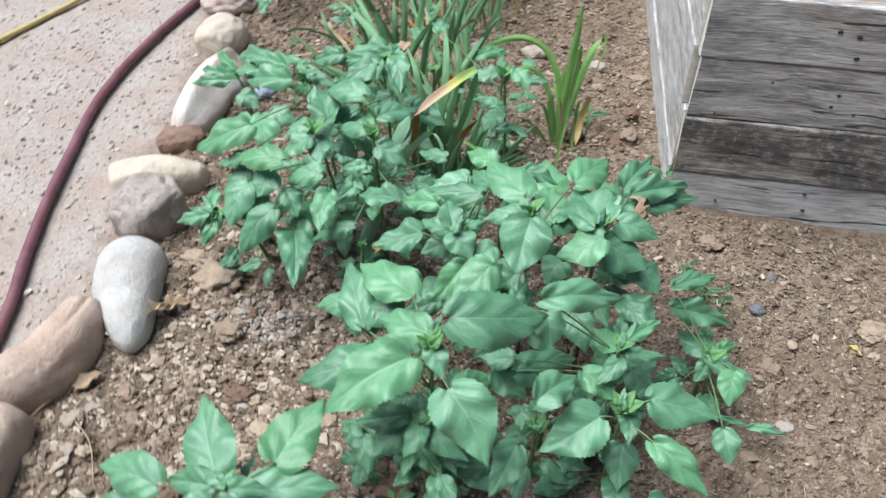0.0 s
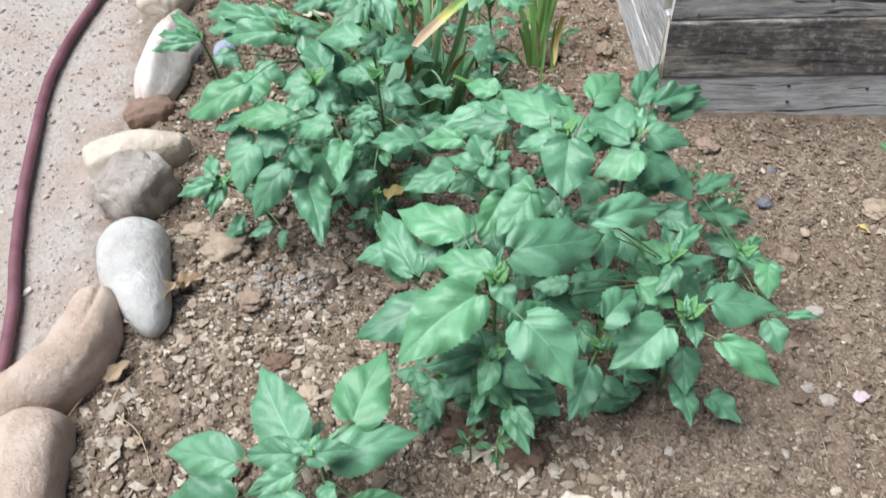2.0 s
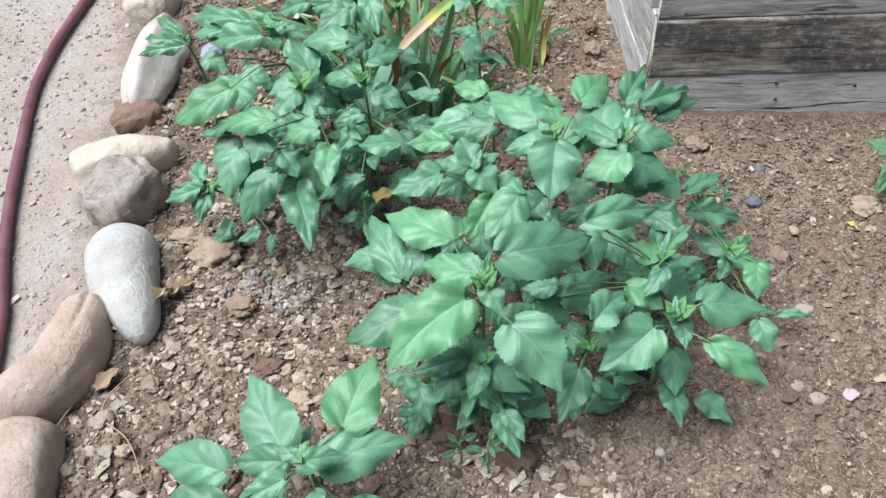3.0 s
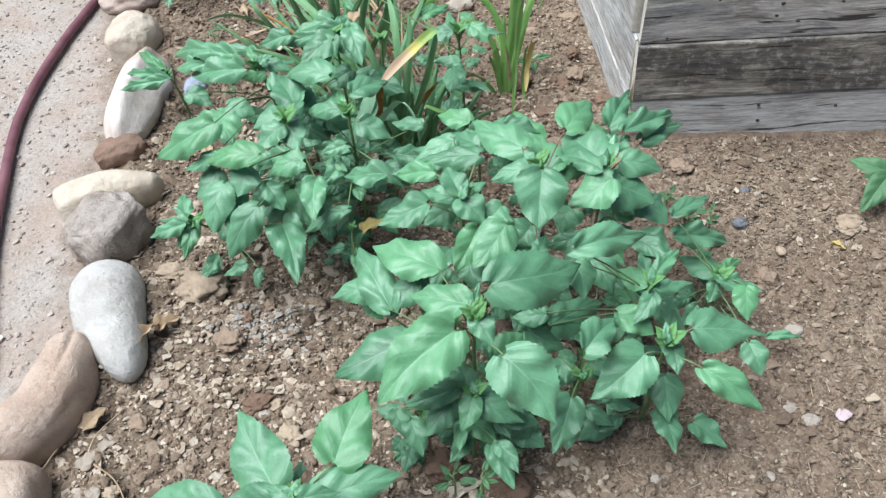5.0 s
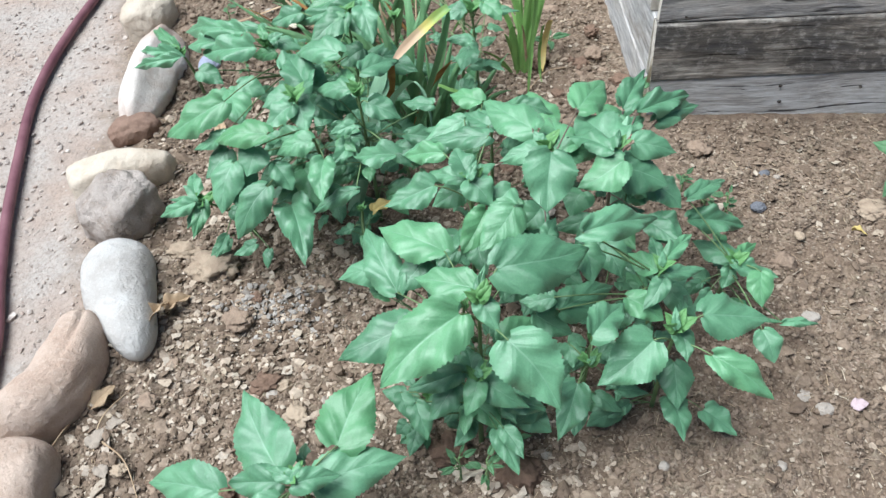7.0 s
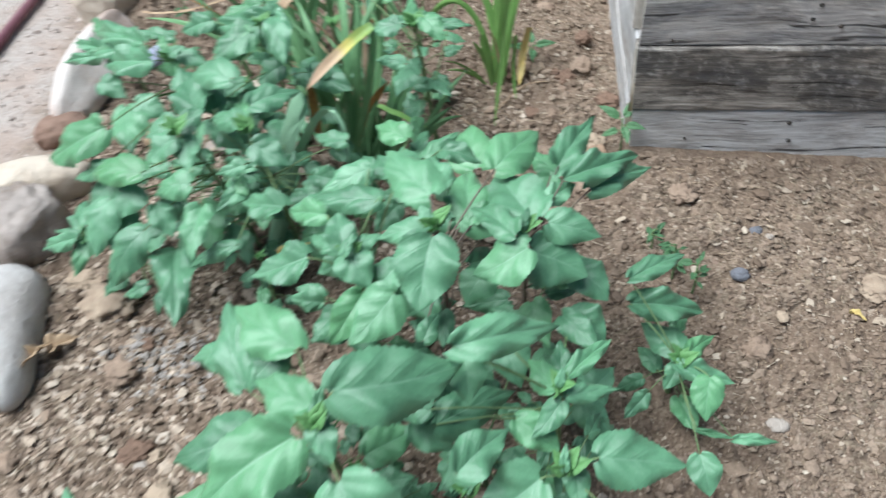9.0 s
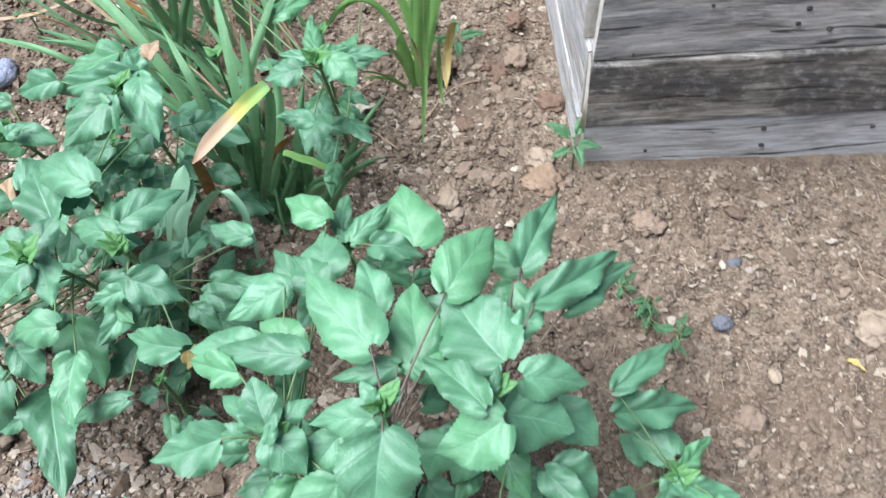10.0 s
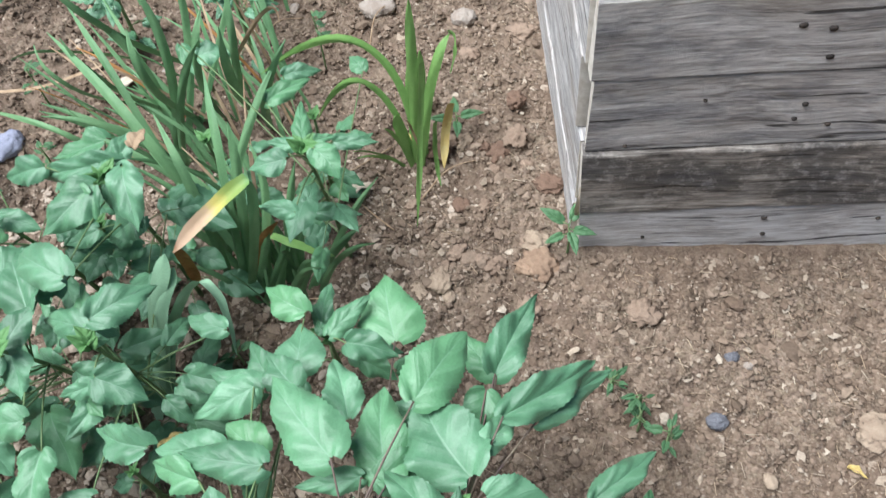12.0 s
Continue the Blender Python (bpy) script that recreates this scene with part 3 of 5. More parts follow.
HR = 0.0112
cable("garden_hose", [(-0.542, 3.0, HR), (-0.660, 2.631, HR), (-0.751, 2.254, HR), (-0.795, 1.979, HR), (-0.802, 1.728, HR), (-0.766, 1.494, HR), (-0.729, 1.305, HR), (-0.685, 1.134, HR), (-0.645, 1.000, HR), (-0.613, 0.788, HR), (-0.627, 0.499, HR), (-0.742, 0.1, HR), (-0.892, -0.5, HR)], HR, HOSE,
      "dark red rubber garden hose lying along the path", "hose")
cable("yellow_cord", [(-0.95, 2.9, 0.007), (-1.028, 2.452, 0.007), (-1.105, 2.209, 0.007), (-1.164, 2.052, 0.007), (-1.207, 1.948, 0.007), (-1.306, 1.665, 0.007), (-1.516, 1.360, 0.007)], 0.0075, CORD, "thin yellow cord lying on the path", "cord")

# ---- plant tables: foot, apex, and leaves as base, span and width ratio ----
PLANTS = []
PLANTS.append(((0.2, 0.804), (0.2, 0.774, 0.331), [
    (0.158, 0.877, 0.313, -0.095, 0.071, -0.018, 0.543),
    (0.068, 0.898, 0.256, -0.073, 0.014, -0.03, 0.563),
    (0.088, 0.856, 0.256, -0.048, 0.116, 0.013, 0.427),
    (0.134, 0.892, 0.288, -0.046, -0.037, -0.029, 0.721),
    (0.195, 0.793, 0.331, -0.08, 0.048, -0.028, 0.527),
    (0.201, 0.778, 0.326, 0.021, -0.038, -0.021, 0.704),
    (0.199, 0.775, 0.326, 0.012, 0.036, 0.03, 0.357),
    (0.24, 0.817, 0.313, -0.007, -0.021, -0.017, 0.874),
    (0.225, 0.791, 0.369, 0.126, 0.058, -0.035, 0.572),
    (0.175, 0.77, 0.307, -0.107, -0.069, -0.057, 0.623),
    (0.106, 0.8, 0.253, -0.106, -0.015, -0.054, 0.585),
    (0.234, 0.717, 0.317, 0.06, -0.065, -0.062, 0.764),
    (0.071, 0.893, 0.202, -0.035, 0.041, -0.005, 0.503),
    (0.083, 0.893, 0.197, 0.016, 0.025, 0.006, 0.573),
]))
PLANTS.append(((0.199, 1.04), (0.199, 1.01, 0.326), [
    (0.23, 1.073, 0.351, -0.096, 0.028, -0.03, 0.401),
    (0.161, 1.071, 0.323, -0.061, 0.029, -0.027, 0.512),
    (0.196, 1.003, 0.327, 0.033, -0.033, -0.023, 0.952),
    (0.191, 1.024, 0.314, -0.054, 0.036, -0.019, 0.446),
    (0.195, 1.01, 0.331, -0.016, 0.049, 0.01, 0.779),
    (0.21, 1.02, 0.327, 0.029, 0.019, -0.003, 0.629),
    (0.146, 1.007, 0.316, -0.08, -0.006, -0.032, 0.605),
    (0.186, 1.056, 0.265, -0.048, -0.014, -0.025, 0.764),
    (0.219, 0.968, 0.297, -0.038, -0.054, -0.033, 0.608),
    (0.26, 0.957, 0.312, -0.053, -0.05, -0.036, 0.772),
    (0.259, 1.006, 0.304, -0.035, -0.033, -0.019, 0.863),
    (0.235, 1.188, 0.276, -0.038, 0.049, -0.006, 0.767),
    (0.229, 1.304, 0.238, -0.057, 0.047, -0.015, 0.581),
    (0.198, 0.992, 0.338, 0.012, 0.024, 0.016, 0.476),
    (0.195, 1.194, 0.26, -0.071, 0.03, -0.015, 0.464),
    (0.196, 1.18, 0.297, -0.071, -0.023, -0.026, 0.567),
    (0.173, 1.111, 0.306, -0.079, 0.009, -0.024, 0.504),
    (0.218, 1.105, 0.302, -0.047, 0.035, -0.006, 0.776),
]))
PLANTS.append(((0.309, 1.038), (0.309, 1.008, 0.378), [
    (0.312, 0.976, 0.395, -0.013, -0.073, -0.044, 0.864),
    (0.302, 0.994, 0.381, -0.062, 0.005, -0.019, 0.559),
    (0.296, 1.077, 0.355, -0.07, 0.096, -0.018, 0.533),
    (0.333, 1.279, 0.2, -0.015, 0.097, 0, 0.847),
    (0.372, 1.137, 0.339, 0.054, 0.08, -0.01, 0.629),
    (0.345, 1.067, 0.31, -0.009, 0.106, -0.011, 0.551),
    (0.3, 0.899, 0.301, 0.017, 0.036, 0.008, 0.633),
    (0.301, 0.982, 0.283, -0.033, -0.022, -0.02, 1.03),
    (0.364, 1, 0.294, -0.022, -0.034, -0.02, 1.1),
    (0.305, 1.007, 0.384, -0.013, 0.018, 0.009, 0.7),
    (0.319, 1.007, 0.384, 0.008, 0.02, 0.009, 0.617),
    (0.264, 1.142, 0.287, 0.025, -0.027, -0.007, 0.782),
    (0.401, 1.142, 0.277, -0.091, 0.022, -0.019, 0.458),
    (0.333, 1.072, 0.31, 0.068, 0.014, -0.021, 0.658),
    (0.319, 1.071, 0.315, -0.071, 0, -0.021, 0.362),
]))
PLANTS.append(((0.411, 1.051), (0.411, 1.021, 0.352), [
    (0.418, 0.992, 0.358, -0.067, -0.016, -0.034, 0.831),
    (0.403, 1.001, 0.368, -0.058, 0.065, -0.026, 0.438),
    (0.425, 1.064, 0.325, -0.049, 0.091, -0.01, 0.787),
    (0.453, 1.182, 0.299, 0.051, 0.09, 0.01, 0.431),
    (0.459, 1.116, 0.343, 0.097, 0.067, -0.024, 0.337),
    (0.493, 1.121, 0.32, 0.083, 0.061, -0.021, 0.348),
    (0.44, 1.035, 0.353, 0.064, -0.002, -0.023, 0.676),
    (0.42, 1.007, 0.332, 0.068, -0.009, -0.034, 0.951),
    (0.437, 1.089, 0.328, 0.037, 0.038, -0.005, 0.545),
    (0.407, 1.014, 0.36, 0.01, 0.025, 0.016, 0.417),
    (0.402, 1.004, 0.359, -0.013, -0.008, -0.003, 0.86),
    (0.47, 1.029, 0.276, 0.045, -0.031, -0.027, 0.817),
    (0.443, 1.164, 0.3, -0.017, -0.04, -0.022, 0.887),
    (0.455, 1.195, 0.271, -0.04, 0.057, -0.007, 0.569),
]))
PLANTS.append(((0.456, 0.888), (0.456, 0.858, 0.275), [
    (0.451, 0.857, 0.272, -0.032, 0.053, -0.019, 0.548),
    (0.463, 0.877, 0.266, 0.052, 0.059, -0.008, 0.323),
    (0.464, 0.851, 0.272, 0.059, 0.022, -0.019, 0.375),
    (0.457, 0.845, 0.27, -0.034, -0.036, -0.025, 0.521),
    (0.456, 0.885, 0.263, -0.001, 0.045, 0, 0.481),
    (0.387, 0.932, 0.257, 0.024, -0.047, -0.032, 0.85),
    (0.347, 0.874, 0.313, 0.008, -0.046, -0.028, 0.853),
    (0.341, 0.855, 0.358, 0.113, 0.055, -0.038, 0.368),
    (0.466, 0.98, 0.244, 0.045, -0.024, -0.026, 0.993),
    (0.406, 0.835, 0.244, 0.05, -0.026, -0.022, 0.687),
    (0.481, 0.892, 0.192, 0.038, -0.036, -0.026, 0.659),
    (0.314, 0.833, 0.227, 0.089, 0.068, -0.034, 0.465),
    (0.281, 0.849, 0.2, 0.053, -0.022, -0.023, 0.681),
    (0.307, 0.847, 0.238, -0.049, 0.008, -0.015, 0.64),
    (0.453, 0.856, 0.282, 0.004, 0.017, 0.013, 0.579),
]))
PLANTS.append(((0.463, 0.806), (0.463, 0.776, 0.247), [
    (0.434, 0.772, 0.227, -0.079, -0.039, -0.044, 0.746),
    (0.474, 0.786, 0.154, -0.002, -0.059, -0.035, 0.775),
    (0.504, 0.739, 0.232, 0.078, -0.044, -0.045, 0.443),
    (0.496, 0.78, 0.267, 0.097, 0.009, -0.029, 0.631),
    (0.47, 0.784, 0.233, 0.005, -0.041, -0.021, 0.669),
    (0.46, 0.77, 0.252, 0.001, 0.023, 0.022, 0.38),
    (0.469, 0.779, 0.242, -0.013, 0.016, 0, 0.784),
    (0.388, 0.751, 0.144, 0.047, 0, -0.014, 0.463),
]))
PLANTS.append(((0.617, 1.023), (0.617, 0.993, 0.126), [
    (0.55, 1.08, 0.189, 0.08, 0.06, -0.02, 0.321),
    (0.552, 1.062, 0.158, 0.105, 0.019, -0.043, 0.409),
    (0.623, 1.026, 0.102, -0.049, 0.054, -0.015, 0.649),
    (0.608, 0.987, 0.128, 0.08, -0.013, -0.024, 0.367),
    (0.623, 1.004, 0.119, 0.046, 0.04, -0.006, 0.447),
    (0.652, 0.968, 0.128, -0.007, -0.051, -0.026, 0.775),
    (0.617, 1.003, 0.103, -0.019, -0.03, -0.018, 0.727),
    (0.631, 0.868, 0.108, 0.012, -0.043, -0.027, 0.814),
    (0.687, 0.916, 0.059, 0.061, 0.004, -0.012, 0.272),
    (0.64, 0.926, 0.063, 0.046, -0.011, 0, 0.22),
]))
PLANTS.append(((-0.043, 0.642), (-0.043, 0.612, 0.194), [
    (-0.078, 0.642, 0.167, -0.055, 0.115, 0.013, 0.641),
    (0.005, 0.66, 0.183, 0.044, 0.107, 0.012, 0.697),
    (-0.021, 0.618, 0.167, 0.115, 0.041, -0.018, 0.558),
    (-0.151, 0.614, 0.161, -0.107, 0.033, -0.028, 0.585),
    (-0.14, 0.561, 0.161, -0.111, 0.002, -0.028, 0.618),
    (-0.046, 0.598, 0.199, 0.062, 0.016, -0.01, 0.53),
    (-0.066, 0.616, 0.175, -0.074, 0.009, -0.015, 0.63),
    (-0.069, 0.593, 0.17, -0.067, -0.02, -0.024, 0.555),
    (-0.078, 0.563, 0.173, -0.003, -0.062, -0.031, 1.1),
    (0.005, 0.581, 0.104, 0.063, 0.018, -0.02, 0.432),
    (0.079, 0.563, 0.066, 0.04, 0.036, -0.005, 0.731),
    (-0.043, 0.605, 0.202, -0.039, 0.02, -0.004, 0.473),
    (-0.041, 0.605, 0.206, 0.005, 0.018, 0.007, 0.662),
]))
PLANTS.append(((0.35, 0.806), (0.35, 0.776, 0.178), [
    (0.326, 0.721, 0.209, -0.031, -0.055, -0.051, 0.586),
    (0.346, 0.757, 0.264, 0.054, 0.058, -0.008, 0.633),
    (0.348, 0.769, 0.185, 0.012, 0.008, 0.007, 0.665),
    (0.445, 1.057, 0.238, -0.029, -0.021, -0.014, 0.923),
    (0.326, 0.812, 0.176, 0.004, -0.033, -0.017, 0.744),
]))
PLANTS.append(((0.195, 0.765), (0.195, 0.735, 0.215), [
    (0.188, 0.741, 0.21, -0.009, 0.048, 0, 0.728),
    (0.195, 0.734, 0.213, -0.02, -0.041, -0.027, 0.629),
    (0.203, 0.741, 0.195, 0.061, -0.025, -0.033, 0.572),
    (0.173, 0.746, 0.213, -0.075, -0.006, -0.026, 0.428),
    (0.164, 0.749, 0.184, -0.038, -0.038, -0.032, 0.594),
    (0.105, 0.748, 0.14, 0.014, -0.045, -0.028, 0.672),
    (0.083, 0.762, 0.147, 0.011, -0.033, -0.021, 0.719),
    (0.187, 0.744, 0.138, 0.037, -0.029, -0.024, 0.635),
    (0.09, 0.735, 0.11, -0.017, -0.012, -0.011, 1.036),
    (0.197, 0.73, 0.222, -0.004, 0.013, 0.008, 0.766),
]))
PLANTS.append(((-0.059, 1.29), (-0.079, 1.22, 0.331), [
    (-0.086, 1.22, 0.317, -0.046, -0.022, -0.026, 0.788),
    (-0.078, 1.228, 0.313, 0.013, -0.048, -0.027, 0.821),
    (-0.081, 1.228, 0.322, 0.027, 0.055, 0.006, 0.631),
    (-0.091, 1.242, 0.318, -0.052, -0.004, -0.016, 0.933),
    (-0.125, 1.164, 0.304, -0.099, 0.035, -0.037, 0.454),
    (-0.152, 1.177, 0.267, -0.017, -0.039, -0.029, 1.1),
    (-0.192, 1.162, 0.249, -0.023, -0.062, -0.056, 0.67),
    (-0.184, 1.178, 0.226, 0.001, -0.072, -0.032, 0.778),
    (-0.136, 1.123, 0.227, -0.057, -0.05, -0.069, 0.565),
    (-0.107, 1.135, 0.174, 0.038, -0.143, -0.002, 0.429),
    (-0.032, 1.125, 0.278, -0.001, -0.075, -0.025, 0.571),
    (-0.122, 1.157, 0.246, 0.028, -0.035, -0.03, 0.721),
    (-0.052, 1.153, 0.294, -0.067, 0.004, -0.03, 0.587),
    (-0.089, 1.211, 0.185, 0.035, -0.074, -0.034, 0.71),
    (-0.113, 1.319, 0.318, 0.041, 0.037, -0.006, 1.033),
    (-0.066, 1.271, 0.315, -0.052, 0.101, 0, 0.509),
]))
PLANTS.append(((-0.121, 1.462), (-0.151, 1.412, 0.315), [
    (-0.168, 1.384, 0.327, -0.116, 0.059, -0.046, 0.394),
    (-0.194, 1.424, 0.33, -0.137, 0.095, -0.05, 0.22),
    (-0.226, 1.433, 0.315, -0.094, 0.045, -0.042, 0.372),
    (-0.164, 1.468, 0.309, -0.076, 0.028, -0.008, 0.327),
    (-0.139, 1.409, 0.323, 0.05, -0.012, -0.015, 0.544),
    (-0.137, 1.398, 0.306, -0.056, 0.025, -0.024, 0.459),
    (-0.207, 1.252, 0.309, -0.118, 0.003, -0.071, 0.496),
    (-0.23, 1.361, 0.256, 0.042, -0.106, -0.008, 0.564),
    (-0.208, 1.217, 0.268, -0.065, 0.001, -0.032, 0.427),
    (-0.211, 1.213, 0.239, -0.042, -0.033, -0.037, 0.779),
    (-0.208, 1.353, 0.27, 0.049, -0.009, -0.015, 0.841),
    (-0.292, 1.416, 0.262, 0.046, -0.019, -0.02, 0.746),
    (-0.149, 1.4, 0.331, -0.016, 0.032, 0.011, 0.44),
    (-0.141, 1.392, 0.332, 0.025, 0.01, 0.008, 0.652),
]))
PLANTS.append(((-0.209, 1.229), (-0.269, 1.179, 0.147), [
    (-0.267, 1.172, 0.157, -0.021, -0.053, -0.04, 0.44),
    (-0.279, 1.161, 0.166, -0.076, 0.008, -0.038, 0.363),
    (-0.282, 1.181, 0.158, -0.017, 0.067, 0, 0.467),
    (-0.277, 1.165, 0.167, -0.06, 0.027, -0.02, 0.25),
    (-0.281, 1.179, 0.14, -0.025, -0.03, -0.027, 0.493),
    (-0.242, 1.156, 0.087, -0.022, -0.032, -0.027, 0.456),
    (-0.187, 1.136, 0.082, -0.044, -0.01, -0.018, 0.542),
    (-0.163, 1.128, 0.074, -0.005, -0.028, -0.022, 0.576),
    (-0.235, 1.197, 0.111, 0.03, -0.012, -0.013, 0.787),
]))
PLANTS.append(((0.024, 1.269), (0.024, 1.219, 0.336), [
    (0.013, 1.243, 0.326, -0.069, 0.029, -0.022, 0.475),
    (0.015, 1.23, 0.329, 0.024, 0.001, -0.007, 0.755),
    (0.012, 1.251, 0.326, -0.021, 0.055, 0, 0.463),
    (0.033, 1.233, 0.366, 0.06, 0.047, -0.015, 0.586),
    (0.017, 1.084, 0.245, -0.076, -0.009, -0.038, 0.323),
    (0.084, 1.124, 0.28, -0.076, 0.037, -0.03, 0.502),
    (0.045, 1.174, 0.348, 0.052, -0.017, -0.025, 0.74),
    (0.144, 1.272, 0.262, -0.055, 0.026, -0.012, 0.5),
    (0.016, 1.221, 0.259, -0.046, 0.014, -0.015, 0.428),
    (-0.018, 1.276, 0.281, 0.038, -0.008, -0.015, 0.761),
    (-0.066, 1.317, 0.242, 0.039, -0.018, -0.021, 0.758),
    (0.014, 1.195, 0.29, -0.044, -0.007, -0.013, 0.511),
    (0.013, 1.517, 0.205, 0.099, -0.049, -0.011, 0.56),
]))
PLANTS.append(((-0.005, 1.49), (-0.005, 1.44, 0.347), [
    (-0.006, 1.284, 0.37, -0.083, 0.06, -0.036, 0.469),
    (-0.006, 1.401, 0.359, -0.06, -0.018, -0.025, 0.833),
    (-0.091, 1.472, 0.336, -0.061, 0.004, -0.022, 0.605),
    (-0.015, 1.498, 0.348, -0.079, -0.002, -0.024, 0.506),
    (0.01, 1.429, 0.352, 0.036, -0.049, -0.033, 0.603),
    (-0.005, 1.453, 0.343, 0.021, 0.061, 0.006, 0.476),
    (0, 1.443, 0.347, -0.028, 0.048, 0, 0.467),
    (-0.056, 1.306, 0.298, -0.046, 0.069, -0.008, 0.58),
    (0.017, 1.437, 0.274, -0.045, -0.015, -0.024, 0.883),
    (-0.004, 1.415, 0.363, -0.066, -0.046, -0.032, 0.63),
    (0.023, 1.444, 0.36, 0.02, -0.071, -0.037, 0.525),
    (0.004, 1.461, 0.349, -0.122, 0.018, -0.037, 0.293),
    (0.005, 1.464, 0.344, 0.016, 0.046, 0.005, 0.49),
]))
PLANTS.append(((-0.398, 1.705), (-0.418, 1.695, 0.121), [
    (-0.427, 1.706, 0.132, -0.077, 0.092, -0.012, 0.22),
    (-0.418, 1.665, 0.138, -0.105, 0.062, -0.024, 0.227),
    (-0.404, 1.641, 0.145, -0.123, 0.027, -0.038, 0.22),
    (-0.421, 1.695, 0.127, -0.017, 0.04, 0.009, 0.389),
]))
PLANTS.append(((0.232, 1.54), (0.222, 1.51, 0.299), [
    (0.216, 1.535, 0.28, -0.007, 0.071, 0.007, 0.382),
    (0.216, 1.517, 0.296, -0.047, 0.016, -0.005, 0.417),
    (0.244, 1.486, 0.325, 0.031, -0.034, -0.021, 0.716),
    (0.23, 1.512, 0.304, 0.033, 0.012, 0, 0.472),
    (0.255, 1.538, 0.276, 0.061, 0, -0.006, 0.396),
    (0.208, 1.473, 0.323, -0.05, 0, -0.015, 0.692),
    (0.214, 1.464, 0.231, 0.009, 0.047, 0, 0.553),
    (0.218, 1.414, 0.291, -0.051, 0.017, -0.005, 0.466),
    (0.216, 1.493, 0.185, 0.065, 0.001, -0.013, 0.403),
    (0.193, 1.484, 0.14, 0.032, 0.01, -0.007, 1.1),
    (0.151, 1.631, 0.263, 0.061, 0.041, 0, 0.434),
    (0.154, 1.733, 0.213, 0.058, 0.013, -0.006, 0.505),
    (0.045, 1.72, 0.275, 0.039, 0.012, -0.004, 0.971),
    (-0.014, 1.809, 0.22, 0.03, -0.057, -0.019, 0.392),
    (0.263, 1.801, 0.147, -0.024, 0.036, 0, 0.724),
]))
PLANTS.append(((0.245, 1.309), (0.245, 1.299, 0.189), [
    (0.239, 1.307, 0.189, 0.007, 0.068, 0, 0.429),
    (0.255, 1.282, 0.217, 0.051, 0.051, 0.007, 0.419),
    (0.224, 1.223, 0.24, -0.001, 0.069, -0.007, 0.94),
    (0.198, 1.213, 0.245, -0.031, 0.053, -0.006, 0.571),
    (0.288, 1.24, 0.274, 0.059, -0.014, -0.012, 0.592),
    (0.299, 1.141, 0.293, -0.022, 0.074, -0.008, 0.547),
    (0.248, 1.289, 0.21, -0.012, 0.02, 0, 0.704),
]))
BLADES_IRIS = [
    (0.075, 1.477, 0, 0.156, 1.428, 0.25, 0.177, 1.415, 0.36, 0.022),
    (0.026, 1.57, 0, -0.02, 1.593, 0.24, -0.181, 1.764, 0.3, 0.026),
    (0.005, 1.582, 0, -0.059, 1.669, 0.22, -0.17, 1.829, 0.3, 0.02),
    (0.069, 1.482, 0, 0.1, 1.513, 0.24, 0.083, 1.631, 0.33, 0.024),
    (0.074, 1.482, 0, 0.12, 1.498, 0.22, 0.129, 1.535, 0.33, 0.022),
    (0.082, 1.486, 0, 0.158, 1.467, 0.22, 0.162, 1.495, 0.33, 0.02),
    (0.043, 1.504, 0, 0.064, 1.488, 0.2, 0.011, 1.588, 0.3, 0.022),
]
BLADES_IRIS2 = [
    (0.098, 1.459, 0, 0.178, 1.497, 0.15, 0.222, 1.53, 0.22, 0.018),
    (0.031, 1.537, 0, 0.101, 1.566, 0.2, 0.172, 1.682, 0.3, 0.02),
    (-0.068, 1.742, 0, -0.014, 1.726, 0.18, 0.053, 1.727, 0.3, 0.02),
    (-0.09, 1.757, 0, -0.034, 1.781, 0.2, -0.056, 1.825, 0.33, 0.024),
    (-0.082, 1.769, 0, -0.08, 1.793, 0.18, -0.142, 1.807, 0.3, 0.024),
    (-0.076, 1.794, 0, -0.009, 1.834, 0.22, -0.005, 1.846, 0.34, 0.024),
    (-0.063, 1.78, 0, 0.037, 1.852, 0.2, 0.081, 1.822, 0.3, 0.02),
    (-0.149, 1.8, 0, -0.176, 1.74, 0.1, -0.278, 1.816, 0.15, 0.016),
    (-0.186, 1.761, 0.04, -0.215, 1.716, 0.13, -0.385, 1.796, 0.12, 0.016),
]
BLADES_IRIS3 = [
    (-0.075, 1.881, 0, -0.101, 1.73, 0.2, -0.135, 1.714, 0.33, 0.022),
    (-0.042, 1.859, 0, -0.032, 1.704, 0.22, -0.042, 1.726, 0.33, 0.022),
    (-0.013, 1.862, 0, 0.026, 1.736, 0.22, 0.061, 1.764, 0.33, 0.022),
    (0.078, 1.823, 0, 0.135, 1.678, 0.22, 0.191, 1.68, 0.33, 0.022),
    (-0.094, 1.904, 0, -0.174, 1.755, 0.18, -0.226, 1.785, 0.26, 0.02),
    (0.006, 1.917, 0, 0.089, 1.74, 0.25, 0.111, 1.747, 0.38, 0.022),
    (-0.18, 2.032, 0, -0.278, 1.925, 0.12, -0.369, 1.914, 0.12, 0.016),
    (0.042, 1.87, 0, 0.078, 1.728, 0.2, 0.092, 1.717, 0.33, 0.024),
    (-0.05, 1.992, 0, -0.103, 1.811, 0.24, -0.17, 1.808, 0.36, 0.024),
]
